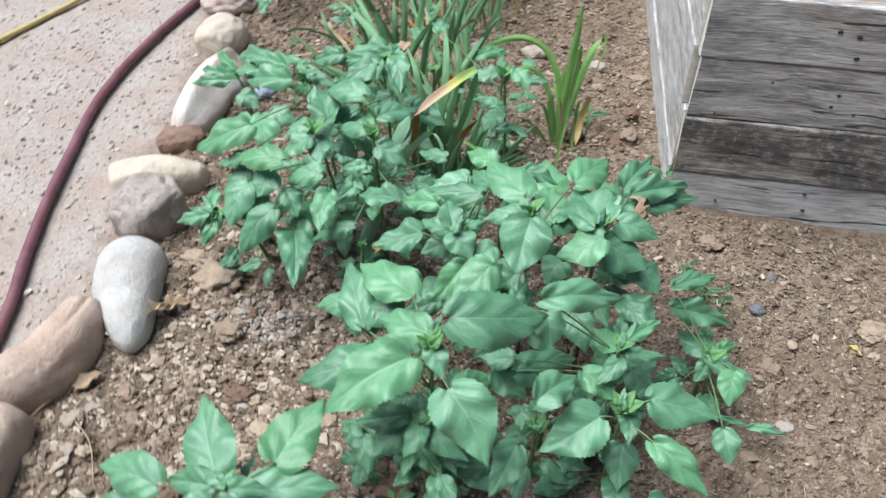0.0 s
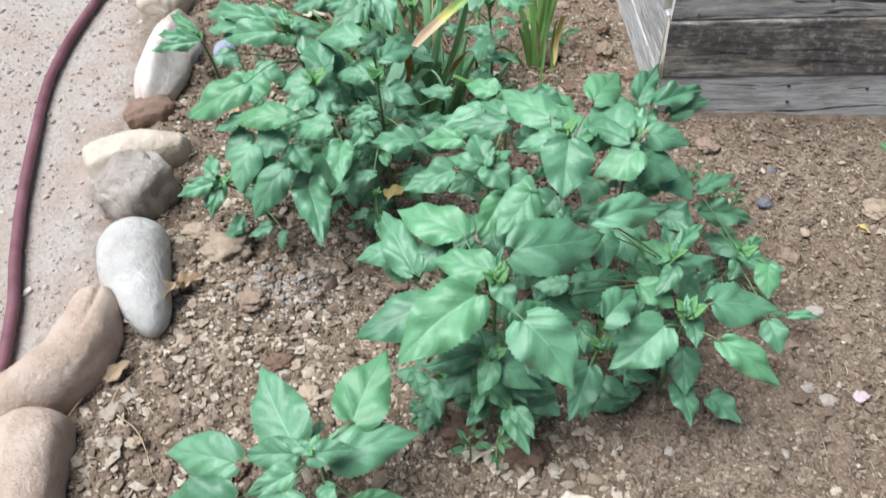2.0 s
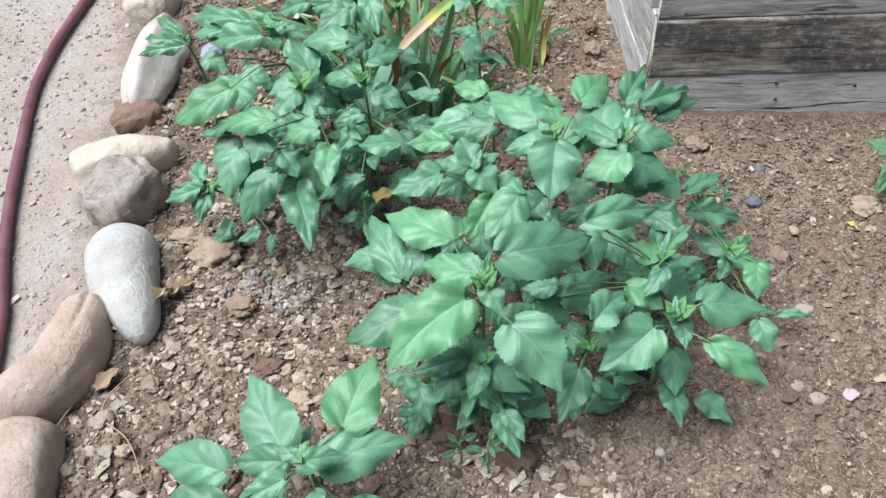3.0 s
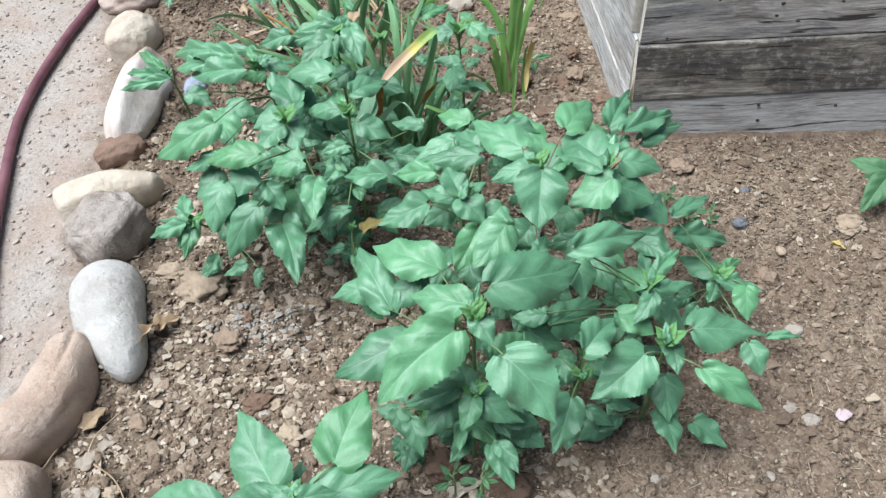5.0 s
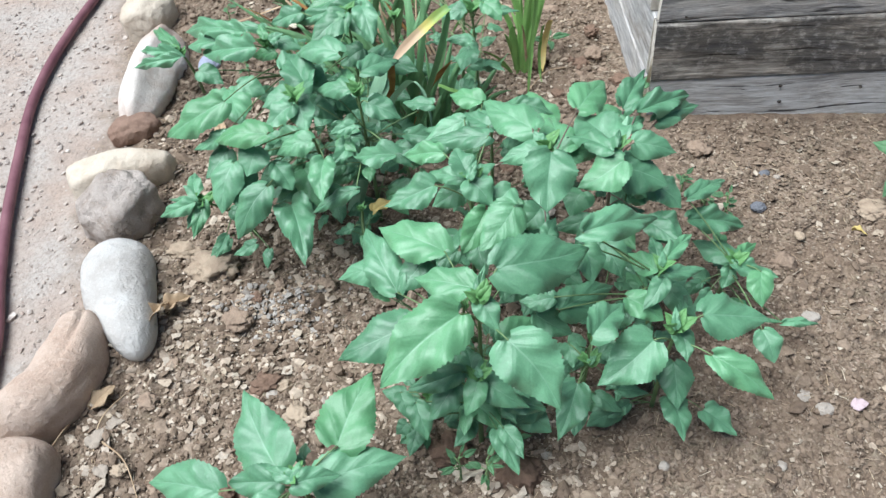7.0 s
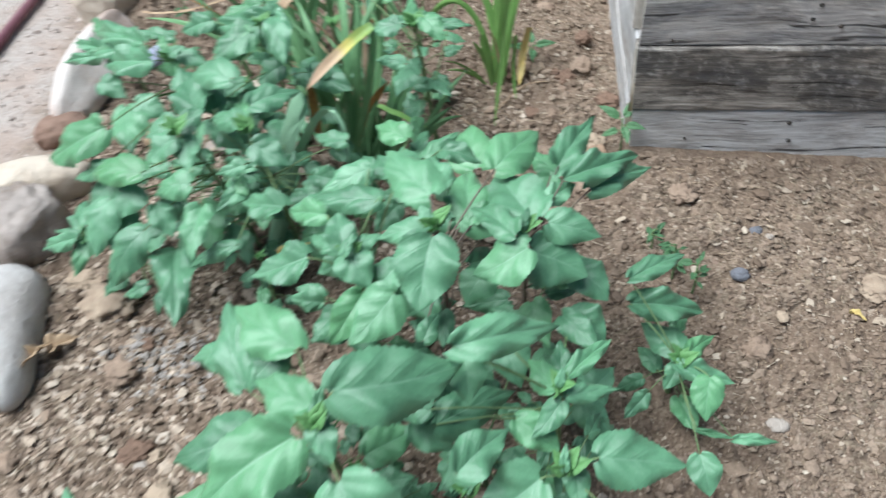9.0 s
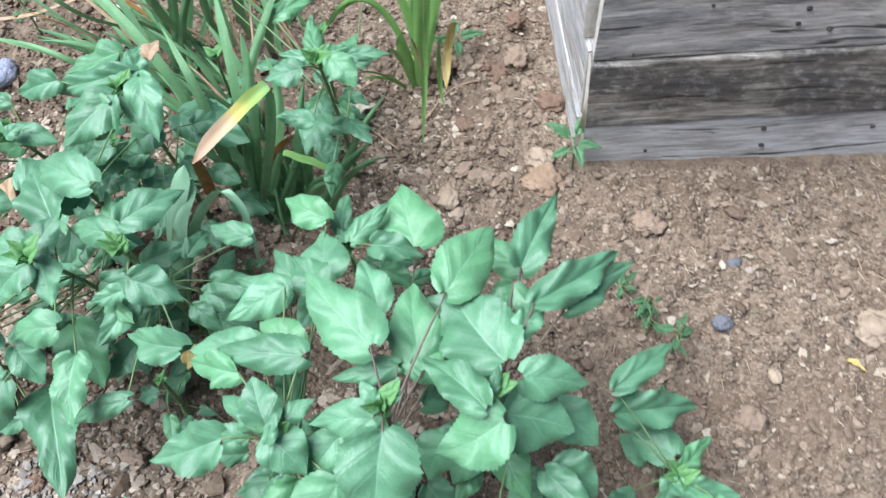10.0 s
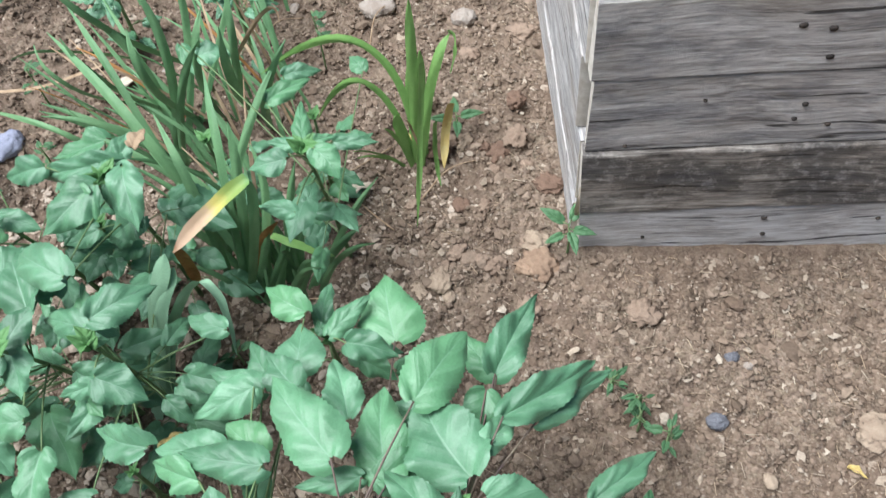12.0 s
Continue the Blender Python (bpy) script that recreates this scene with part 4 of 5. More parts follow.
BLADES_LILY = [
    (0.338, 1.724, 0, 0.282, 1.774, 0.22, 0.085, 1.837, 0.12, 0.024),
    (0.338, 1.724, 0, 0.276, 1.747, 0.17, 0.178, 1.764, 0.08, 0.02),
    (0.336, 1.724, 0, 0.351, 1.714, 0.22, 0.362, 1.708, 0.36, 0.026),
    (0.34, 1.724, 0, 0.377, 1.708, 0.2, 0.411, 1.737, 0.27, 0.026),
    (0.411, 1.737, 0.27, 0.417, 1.73, 0.26, 0.407, 1.729, 0.2, 0.026),
    (0.333, 1.724, 0, 0.32, 1.724, 0.08, 0.314, 1.725, 0.12, 0.03),
    (0.343, 1.723, 0, 0.36, 1.715, 0.17, 0.368, 1.706, 0.27, 0.022),
    (0.369, 1.693, 0.26, 0.353, 1.668, 0.12, 0.338, 1.588, 0.005, 0.016),
    (0.379, 1.689, 0.14, 0.372, 1.695, 0.06, 0.377, 1.668, 0.005, 0.012),
]
BLADES_DRY = [
    (0.18, 1.412, 0.362, 0.138, 1.395, 0.335, 0.067, 1.375, 0.275, 0.019),
    (0.07, 1.381, 0.275, 0.062, 1.399, 0.21, 0.055, 1.406, 0.15, 0.014),
    (0.086, 1.482, 0.01, 0.128, 1.475, 0.13, 0.179, 1.447, 0.23, 0.015),
    (0.147, 1.484, 0.15, 0.186, 1.472, 0.14, 0.23, 1.469, 0.11, 0.014),
    (-0.452, 1.907, 0.06, -0.337, 1.894, 0.07, -0.189, 1.909, 0.11, 0.007),
    (0.038, 1.885, 0.12, 0.106, 1.899, 0.2, 0.125, 1.893, 0.18, 0.008),
    (0.402, 1.754, 0.11, 0.388, 1.75, 0.045, 0.383, 1.704, 0.008, 0.014),
    (0.314, 1.744, 0.03, 0.336, 1.746, 0.045, 0.354, 1.752, 0.03, 0.014),
]
FILL = dict(enumerate((16, 16, 14, 14, 12, 9, 6, 4, 6, 5, 28, 20, 3, 24, 20, 0, 8, 6)))


# ---- sunflower plants ----
def leaf_mesh(seed, mat, width_peak=0.60, serr=0.05, arch=0.10, fold=0.16, wave=0.035):
    """A broad heart-shaped leaf one metre long from its stalk at the origin along x, one metre wide."""
    rnd = random.Random(seed)
    across = [-1, -0.86, -0.66, -0.44, -0.22, -0.06, 0, 0.06, 0.22, 0.44, 0.66, 0.86, 1]
    nu, nv = 36, len(across) - 1
    bm = bmesh.new()
    uv = bm.loops.layers.uv.new("leaf")
    ph, ph2, skew = rnd.uniform(0, 6), rnd.uniform(0, 6), rnd.uniform(-0.08, 0.08)
    twist, hook = rnd.uniform(-0.18, 0.18), rnd.uniform(0.0, 0.07)
    low, high = 0.72 * width_peak, 0.88 + 0.42 * rnd.random()
    peak = low / (low + high)
    coords, grid = {}, []
    for i in range(nu + 1):
        u = i / nu
        w = 0.5 * (u + 0.004) ** low * (1.002 - u) ** high / (peak ** low * (1 - peak) ** high)
        w = max(w, 0.003)
        row = []
        for j, v in enumerate(across):
            edge = abs(v)
            s = 1 + (serr * (2 * ((u * 17.5 + 0.15 * v) % 1.0) - 1) if edge > 0.99 and 0.05 < u < 0.93 else 0)
            back = -0.075 * edge ** 2 * math.exp(-(u / 0.13) ** 2)
            y = v * w * s + skew * math.sin(math.pi * u)
            rib = (u - 0.42 * edge + 0.10 * edge ** 2) * 23
            z = arch * 4 * (u - u * u) * (0.35 + 0.65 * (1 - u)) + fold * edge * w * (1 - 0.45 * u) - 0.22 * edge ** 3 * w
            z += wave * edge ** 2 * (1 - u) ** 0.4 * math.sin(u * 13 + ph + (2.1 if v > 0 else 0)) + 0.028 * math.sin(rib) * edge * (1.15 - edge) * 3 * (1 - u) ** 0.5
            z += twist * v * w * u - hook * u ** 4 + 0.02 * math.sin(u * 5 + ph2)
            vert = bm.verts.new((u + back, y, z))
            coords[vert] = (u, 0.5 + 0.5 * v)
            row.append(vert)
        grid.append(row)
    z0, z1 = grid[0][nv // 2].co.z, grid[-1][nv // 2].co.z
    for i, row in enumerate(grid):
        for v in row:
            v.co.z -= z0 + (z1 - z0) * i / nu
    for i in range(nu):
        for j in range(nv):
            f = bm.faces.new((grid[i][j], grid[i + 1][j], grid[i + 1][j + 1], grid[i][j + 1]))
            f.smooth = True
            for loop in f.loops:
                loop[uv].uv = coords[loop.vert]
    me = bpy.data.meshes.new("leaf")
    bm.to_mesh(me)
    bm.free()
    me.materials.append(mat)
    return me


LEAF_MESHES = [leaf_mesh(100 + k, LEAF, 0.56 + 0.030 * (k % 5), 0.064, 0.05 + 0.03 * (k % 4), 0.10 + 0.11 * (k % 3), 0.050 + 0.024 * (k % 3)) for k in range(20)]
WEED_MESHES = [leaf_mesh(240 + k, WEED, 0.60, 0.03, 0.08, 0.35, 0.03) for k in range(4)]
BUD_MESHES = [leaf_mesh(200 + k, BUD, 0.75, 0.03, 0.16, 0.45, 0.02) for k in range(3)]
# leaf faces tilt up and towards -y, where the camera stands
VIEW_LEAN = Vector((0.0, -0.45, 0.89))


def put_leaf(parent, base, d, ratio, mesh, rnd, name="leaf", spread=0.30):
    """A leaf from base along d, its upper face turned up and towards the camera's side."""
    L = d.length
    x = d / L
    up = (VIEW_LEAN + Vector((rnd.uniform(-spread, spread), rnd.uniform(-spread, spread), 0))).normalized()
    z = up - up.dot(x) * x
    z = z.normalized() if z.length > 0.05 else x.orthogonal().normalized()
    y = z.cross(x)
    ob = new(name, mesh)
    ob.parent = parent
    m = Matrix((x * L, y * L * ratio, z * L)).transposed().to_4x4()
    m.translation = base - parent.location
    ob.matrix_local = m
    return ob


def sunflower(foot, apex, leaves, seed, filler=12, label="leafy green sunflower seedling growing in the soil", purple=False, size=1.0):
    rnd = random.Random(seed)
    fz = ground_z(*foot)
    root = thing("sunflower_plant", foot[0], foot[1], fz, label, "plant", "sunflower plants in the bed")
    a, f = Vector(apex), Vector((foot[0], foot[1], fz - 0.015))
    mid = (a + f) / 2 + Vector((0.25 * (f.x - a.x), 0.25 * (f.y - a.y), 0.02))
    axis = bezier(f, mid, a, 12)
    bm = bmesh.new()
    o = root.location
    tube(bm, [p - o for p in axis], 0.0042, 0.0020, 8)

    def stalk(base, k_hint, r=0.0014):
        t = max(0.12, min(0.97, k_hint))
        s = axis[min(11, int(t * 11))]
        bend = (s + base) / 2 + Vector((0, 0, 0.012))
        tube(bm, [p - o for p in bezier(s, bend, base, 6)], r, 0.7 * r, 6)

    span = max(0.05, a.z - f.z)
    for n, (x, y, z, dx, dy, dz, w) in enumerate(leaves):
        b, d = Vector((x, y, z)), Vector((dx, dy, dz))
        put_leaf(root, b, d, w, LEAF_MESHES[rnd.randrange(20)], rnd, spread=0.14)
        stalk(b, (z - f.z) / span * 0.95 - 0.03)
    for n in range(filler):
        t = rnd.uniform(0.15, 0.80)
        s = axis[int(t * 11)]
        ang = rnd.uniform(0, math.tau)
        out = Vector((math.cos(ang), math.sin(ang), rnd.uniform(-0.1, 0.35)))
        b = s + out * size * rnd.uniform(0.02, 0.075)
        L = size * rnd.uniform(0.035, 0.07)
        d = Vector((math.cos(ang), math.sin(ang), rnd.uniform(-0.55, 0.05))).normalized() * L
        gz = ground_z(b.x + d.x, b.y + d.y) + 0.012
        if b.z + d.z < gz:
            d.z = gz - b.z
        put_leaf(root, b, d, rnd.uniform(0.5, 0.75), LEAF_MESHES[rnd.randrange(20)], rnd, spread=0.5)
        stalk(b, t, 0.0009)
    for n in range(5):
        ang = n * 2.4 + rnd.uniform(-0.3, 0.3)
        L = size * rnd.uniform(0.020, 0.034)
        d = Vector((math.cos(ang) * 0.7, math.sin(ang) * 0.7, rnd.uniform(0.5, 1.0))).normalized() * L
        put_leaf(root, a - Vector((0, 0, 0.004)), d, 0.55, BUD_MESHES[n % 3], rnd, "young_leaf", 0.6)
    part("stem", bm, STEM_RED if purple else STEM, root, "hairy stem with leaf stalks")
    return root


for number, (foot, apex, leaves) in enumerate(PLANTS):
    sunflower(foot, apex, leaves, 300 + number, filler=FILL.get(number, 9), purple=number in (2, 3))


# ---- iris and lily clumps ----
def strap(pts, width, seed, mat, fold=0.35, tip=0.35):
    """A sword-shaped blade along pts, keeled along its middle."""
    rnd = random.Random(seed)
    bm = bmesh.new()
    uv = bm.loops.layers.uv.new("leaf")
    rows, n = [], len(pts)
    side = None
    for k, p in enumerate(pts):
        t = k / (n - 1)
        d = (pts[min(k + 1, n - 1)] - pts[max(k - 1, 0)]).normalized()
        if side is None:
            ang = rnd.uniform(-0.6, 0.6)
            side = Vector((math.cos(ang), math.sin(ang), 0))
        side = (side - side.dot(d) * d).normalized()
        nrm = d.cross(side)
        w = 0.5 * width * min(1.0, 0.75 + t) * (1 - max(0.0, (t - (1 - tip)) / tip) ** 1.8) + 0.0006
        row = []
        for j in range(5):
            v = (j - 2) / 2
            row.append(bm.verts.new(p + side * w * v + nrm * (fold * w * abs(v) + 0.0008 * math.sin(v * 9 + k))))
        rows.append(row)
    for k in range(n - 1):
        for j in range(4):
            f = bm.faces.new((rows[k][j], rows[k + 1][j], rows[k + 1][j + 1], rows[k][j + 1]))
            for loop, q in zip(f.loops, ((k, j), (k + 1, j), (k + 1, j + 1), (k, j + 1))):
                loop[uv].uv = (q[0] / n, q[1] / 4)
    return bm


def clump(name, rows, mat, label, seed, extra=(), group="strap-leaved clumps", pale=()):
    x, y = sum(r[0] for r in rows) / len(rows), sum(r[1] for r in rows) / len(rows)
    root = thing(name, x, y, ground_z(x, y), label, "plant", group)
    o = root.location
    for k, r in enumerate(rows):
        a, m, c = Vector(r[0:3]), Vector(r[3:6]), Vector(r[6:9])
        if a.z < 0.06:
            a.z = ground_z(a.x, a.y) - 0.012
        b = 2 * m - (a + c) / 2
        part("blade", strap([p - o for p in bezier(a, b, c, 18)], 0.58 * r[9], seed + k, mat if k not in pale else BLADE_PALE), mat if k not in pale else BLADE_PALE, root)
    rnd = random.Random(seed)
    for cx, cy, count, lean_x, lean_y, height, spread in extra:
        for k in range(count):
            a = Vector((cx + rnd.uniform(-spread, spread), cy + rnd.uniform(-spread, spread), 0))
            a.z = ground_z(a.x, a.y) - 0.012
            h = height * rnd.uniform(0.6, 1.1)
            lean = Vector((lean_x + rnd.uniform(-0.5, 0.5), lean_y + rnd.uniform(-0.5, 0.5), 0)) * h
            m = a + lean * 0.35 + Vector((0, 0, h * 0.6))
            c = a + lean + Vector((0, 0, h * rnd.uniform(0.65, 1.0)))
            dead = rnd.random()
            use = mat if dead > 0.24 else (DRY if dead > 0.06 else RUST)
            part("blade", strap([p - o for p in bezier(a, m, c, 14)], rnd.uniform(0.005, 0.014) * (1.0 if use is mat else 0.5), seed + 50 + k, use), use, root, "" if use is mat else "withered brown blade")
    return root


iris = clump("iris_clump", BLADES_IRIS, BLADE, "clump of green iris blades with yellowed tips", 500, [(0.12, 1.50, 20, -0.25, 0.2, 0.27, 0.045), (0.15, 1.47, 14, 0.25, 0.15, 0.22, 0.04)])
for n, pts in enumerate(([(-0.040, 1.275, -0.01), (0.002, 1.308, 0.120), (0.026, 1.341, 0.210), (0.059, 1.370, 0.280)], [(-0.026, 1.279, -0.01), (0.010, 1.308, 0.120), (0.034, 1.337, 0.210), (0.062, 1.367, 0.255)],
                         [(-0.024, 1.310, -0.01), (0.022, 1.336, 0.130), (0.067, 1.341, 0.220), (0.106, 1.336, 0.265), (0.129, 1.311, 0.245), (0.139, 1.270, 0.200)])):
    part("blade", strap([p - iris.location for p in spline(pts, 8)], 0.024 - 0.004 * n, 760 + n, BLADE_PALE, 0.3, 0.12 if n < 2 else 0.3), BLADE_PALE, iris, "pale grey-green blade")
clump("iris_clump", BLADES_IRIS2, BLADE, "leaning clump of dark green iris blades among dry stalks", 540, [(0.00, 1.72, 14, -0.75, 0.45, 0.25, 0.06), (0.08, 1.85, 16, -0.6, 0.6, 0.24, 0.07), (0.06, 1.62, 12, -0.8, 0.3, 0.20, 0.05), (-0.10, 1.80, 12, -0.9, 0.5, 0.20, 0.06)])
clump("iris_clump", BLADES_IRIS3, BLADE, "tall clump of green iris blades", 580, [(0.02, 2.15, 22, 0.0, 0.35, 0.34, 0.10), (-0.15, 2.25, 14, -0.3, 0.2, 0.30, 0.09), (0.12, 2.3, 14, 0.2, 0.3, 0.34, 0.08)])
clump("lily_clump", BLADES_LILY, LILY, "bright green arching day lily clump with a yellow blade", 620, [(0.335, 1.735, 4, -0.5, 0.2, 0.16, 0.015), (0.345, 1.735, 3, 0.1, 0.1, 0.22, 0.012)])


for (pts, width, mat, name) in [(r[:9], r[9], (YELLOW_GREEN, RUST, RUST, LILY, DRY, DRY, YELLOW, YELLOW)[k], k) for k, r in enumerate(BLADES_DRY)]:
    a, m, c = Vector(pts[0:3]), Vector(pts[3:6]), Vector(pts[6:9])
    o = iris.location
    part("blade", strap([p - o for p in bezier(a, 2 * m - (a + c) / 2, c, 16)], width, 700 + name, mat, 0.75 if name < 1 else 0.3, 0.22 if name < 1 else 0.3), mat, iris, "withered yellow-brown blade")


# ---- crumbs, grit and litter ----
def ball(level):
    if level == 0:
        return np.array([(1, 0, 0), (0, 1, 0), (-1, 0, 0), (0, -1, 0), (0, 0, 1), (0, 0, -1.0)]), np.array([(a, (a + 1) % 4, 4) for a in range(4)] + [((a + 1) % 4, a, 5) for a in range(4)])
    bm = bmesh.new()
    bmesh.ops.create_icosphere(bm, subdivisions=level, radius=1.0)
    bm.verts.index_update()
    out = np.array([v.co[:] for v in bm.verts]), np.array([[v.index for v in f.verts] for f in bm.faces])
    bm.free()
    return out


def heap(name, places, sizes, flatness, mat, label, category, seed, rough=0.35, sink=0.3, level=1):
    """Many small lumps lying on the ground, in one mesh."""
    gen = np.random.default_rng(seed)
    n, (ICO_V, ICO_F) = len(places), ball(level)
    shape = ICO_V[None] * (1 + rough * gen.uniform(-1, 1, (n, len(ICO_V), 1)))
    scale = sizes[:, None] * np.stack([gen.uniform(0.7, 1.5, n), gen.uniform(0.6, 1.1, n), gen.uniform(*flatness, n)], -1)
    shape = shape * scale[:, None]
    tilt, turn = gen.uniform(-0.5, 0.5, n), gen.uniform(0, math.tau, n)
    c, s = np.cos(tilt)[:, None], np.sin(tilt)[:, None]
    x, z = shape[..., 0] * c + shape[..., 2] * s, -shape[..., 0] * s + shape[..., 2] * c
    c, s = np.cos(turn)[:, None], np.sin(turn)[:, None]
    x, y = x * c - shape[..., 1] * s, x * s + shape[..., 1] * c
    base = np.array([ground_z(px, py) for px, py in places.tolist()])
    low = base + scale[:, 2] * (1 - 2 * sink)
    v = np.stack([x + places[:, :1], y + places[:, 1:], z + low[:, None]], -1).reshape(-1, 3)
    f = (ICO_F[None] + (np.arange(n) * len(ICO_V))[:, None, None]).reshape(-1, 3)
    me = bpy.data.meshes.new(name)
    me.from_pydata(v.tolist(), [], f.tolist())
    me.materials.append(mat)
    return tagged(new(name, me), label, category, kind="stuff")


def scatter(n, seed, on_path, x0, x1, y0, y1, clump_scale=6.0, keep=0.35, thin=1.0):
    """Places on the bed or on the path, gathered in drifts."""
    gen = np.random.default_rng(seed)
    p = np.stack([gen.uniform(x0, x1, n), gen.uniform(y0, y1, n)], -1)
    e = edge_x(p[:, 1])
    ok = (p[:, 0] < e - 0.02) if on_path else (p[:, 0] > e + 0.01)
    ok &= ~((p[:, 0] > BOX[0] - 0.012) & (p[:, 1] > BOX[1] - 0.03 * (p[:, 0] - BOX[0]) - 0.012))
    p = p[ok]
    drift = np.array([noise.noise(Vector((a * clump_scale, b * clump_scale, seed))) for a, b in p.tolist()])
    return p[(drift * 0.5 + 0.5) * (1.0 if on_path else np.where((p[:, 0] > 0.45) & (p[:, 1] < 1.5), thin, 1.0)) > gen.uniform(0, 1, len(p)) * (1 - keep)]


def sizes_of(n, seed, typical, wide, most):
    return np.minimum(np.random.default_rng(seed).lognormal(math.log(typical), wide, n), most)


LITTER_BITS = clod_material("leaf_bits", (0.32, 0.25, 0.19), (0.42, 0.34, 0.26), (0.28, 0.215, 0.165), (0.48, 0.41, 0.325), (0.36, 0.30, 0.25))
FINE = scatter(90000, 21, False, -0.6, 1.35, 0.35, 2.7, thin=0.85)
heap("soil_crumbs", FINE, sizes_of(len(FINE), 22, 0.0027, 0.45, 0.009), (0.45, 0.9), CLODS, "small brown soil crumbs over the bed", "soil", 23)
MEDIUM = scatter(15000, 31, False, -0.6, 1.3, 0.4, 2.6, 5.0, 0.1, 0.35)
heap("soil_clods", MEDIUM, sizes_of(len(MEDIUM), 32, 0.0044, 0.50, 0.015), (0.30, 0.6), CLODS, "loose brown and tan soil clods", "soil", 33, rough=0.40, sink=0.45)
LUMPS = scatter(15000, 35, False, -0.55, 0.40, 0.45, 1.75, 7.0, 0.0)
heap("tan_crumbs", LUMPS, sizes_of(len(LUMPS), 36, 0.0029, 0.62, 0.013), (0.2, 0.6), TAN_CRUMBS, "loose tan lumps of dry soil between stones and plants", "soil", 37, rough=0.40, sink=0.4)
GRAINS = scatter(22000, 38, False, 0.20, 1.35, 0.4, 1.6, 3.0, 0.3)
heap("soil_grains", GRAINS, sizes_of(len(GRAINS), 39, 0.0021, 0.40, 0.006), (0.4, 0.8), CLODS, "fine tan-brown grains over the bare soil", "soil", 40, rough=0.4)
FLAKES = clod_material("litter_flakes", (0.32, 0.248, 0.182), (0.22, 0.160, 0.115), (0.43, 0.352, 0.265), (0.16, 0.113, 0.080), (0.28, 0.210, 0.154), (0.50, 0.43, 0.34), (0.24, 0.178, 0.130), (0.19, 0.138, 0.10))
CHIPS = scatter(26000, 41, False, -0.55, 1.3, 0.4, 2.6, 5.0, 0.25)
heap("litter_flakes", CHIPS, sizes_of(len(CHIPS), 42, 0.0029, 0.50, 0.0085), (0.10, 0.35), FLAKES, "tan and brown flakes of bark and dry leaf over the soil", "litter", 43, rough=0.55, sink=0.25)
SPECK = clod_material("soil_specks", (0.23, 0.175, 0.128), (0.30, 0.236, 0.178), (0.17, 0.125, 0.091), (0.41, 0.340, 0.265), (0.13, 0.094, 0.068))
SPECKS = scatter(52000, 71, False, 0.0, 1.3, 0.4, 2.2, 7.0, 0.1)
heap("pale_specks", SPECKS, sizes_of(len(SPECKS), 72, 0.0021, 0.45, 0.006), (0.15, 0.45), SPECK, "tiny pale flakes and grains strewn over the brown soil", "litter", 73, rough=0.4, sink=0.2, level=0)
MOULD = scatter(1700, 44, False, -0.52, -0.05, 0.55, 1.45, 8.0, 0.0)
heap("leaf_litter", MOULD, sizes_of(len(MOULD), 45, 0.0056, 0.40, 0.013), (0.06, 0.18), LITTER_BITS, "torn bits of dry leaf strewn over the soil", "litter", 49, rough=0.5)
GREY_CRUMBS = clod_material("grey_crumbs", (0.24, 0.215, 0.19), (0.36, 0.33, 0.30), (0.20, 0.17, 0.145), (0.42, 0.39, 0.355))
PATCH = np.random.default_rng(46).normal((-0.165, 1.055), (0.055, 0.035), (420, 2))
heap("grey_crumbs", PATCH, sizes_of(len(PATCH), 47, 0.0034, 0.40, 0.008), (0.4, 0.7), GREY_CRUMBS, "patch of pale grey ashy crumbs on the soil", "soil", 48)
GRAVEL = scatter(20000, 51, True, -1.5, -0.4, 0.4, 2.7, 5.0, 0.2)
heap("path_gravel", GRAVEL, sizes_of(len(GRAVEL), 52, 0.0019, 0.60, 0.0075), (0.5, 0.9), GRIT, "fine grit on the trodden path", "gravel", 53)


def straws(n, seed):
    """Short bits of dry stalk lying about on the bed."""
    rnd = random.Random(seed)
    bm = bmesh.new()
    for x, y in scatter(n, seed, False, -0.5, 1.25, 0.45, 2.5).tolist():
        L, a = rnd.uniform(0.005, 0.022), rnd.uniform(0, math.tau)
        z = ground_z(x, y) + rnd.uniform(0.003, 0.007)
        d = Vector((math.cos(a), math.sin(a), rnd.uniform(-0.15, 0.15))) * L
        side = Vector((-math.sin(a), math.cos(a), 0)) * rnd.uniform(0.0003, 0.0007)
        p, up = Vector((x, y, z)), Vector((0, 0, 0.0008))
        v = [bm.verts.new(q) for q in (p - side, p + side, p + up, p + d - side * 0.6, p + d + side * 0.6, p + d + up)]
        for f in ((0, 1, 4, 3), (1, 2, 5, 4), (2, 0, 3, 5)):
            bm.faces.new([v[i] for i in f])
    return tagged(part("straw_bits", bm, STRAW, smooth=False), "scattered bits of dry straw on the soil", "litter", kind="stuff")


straws(6000, 61)


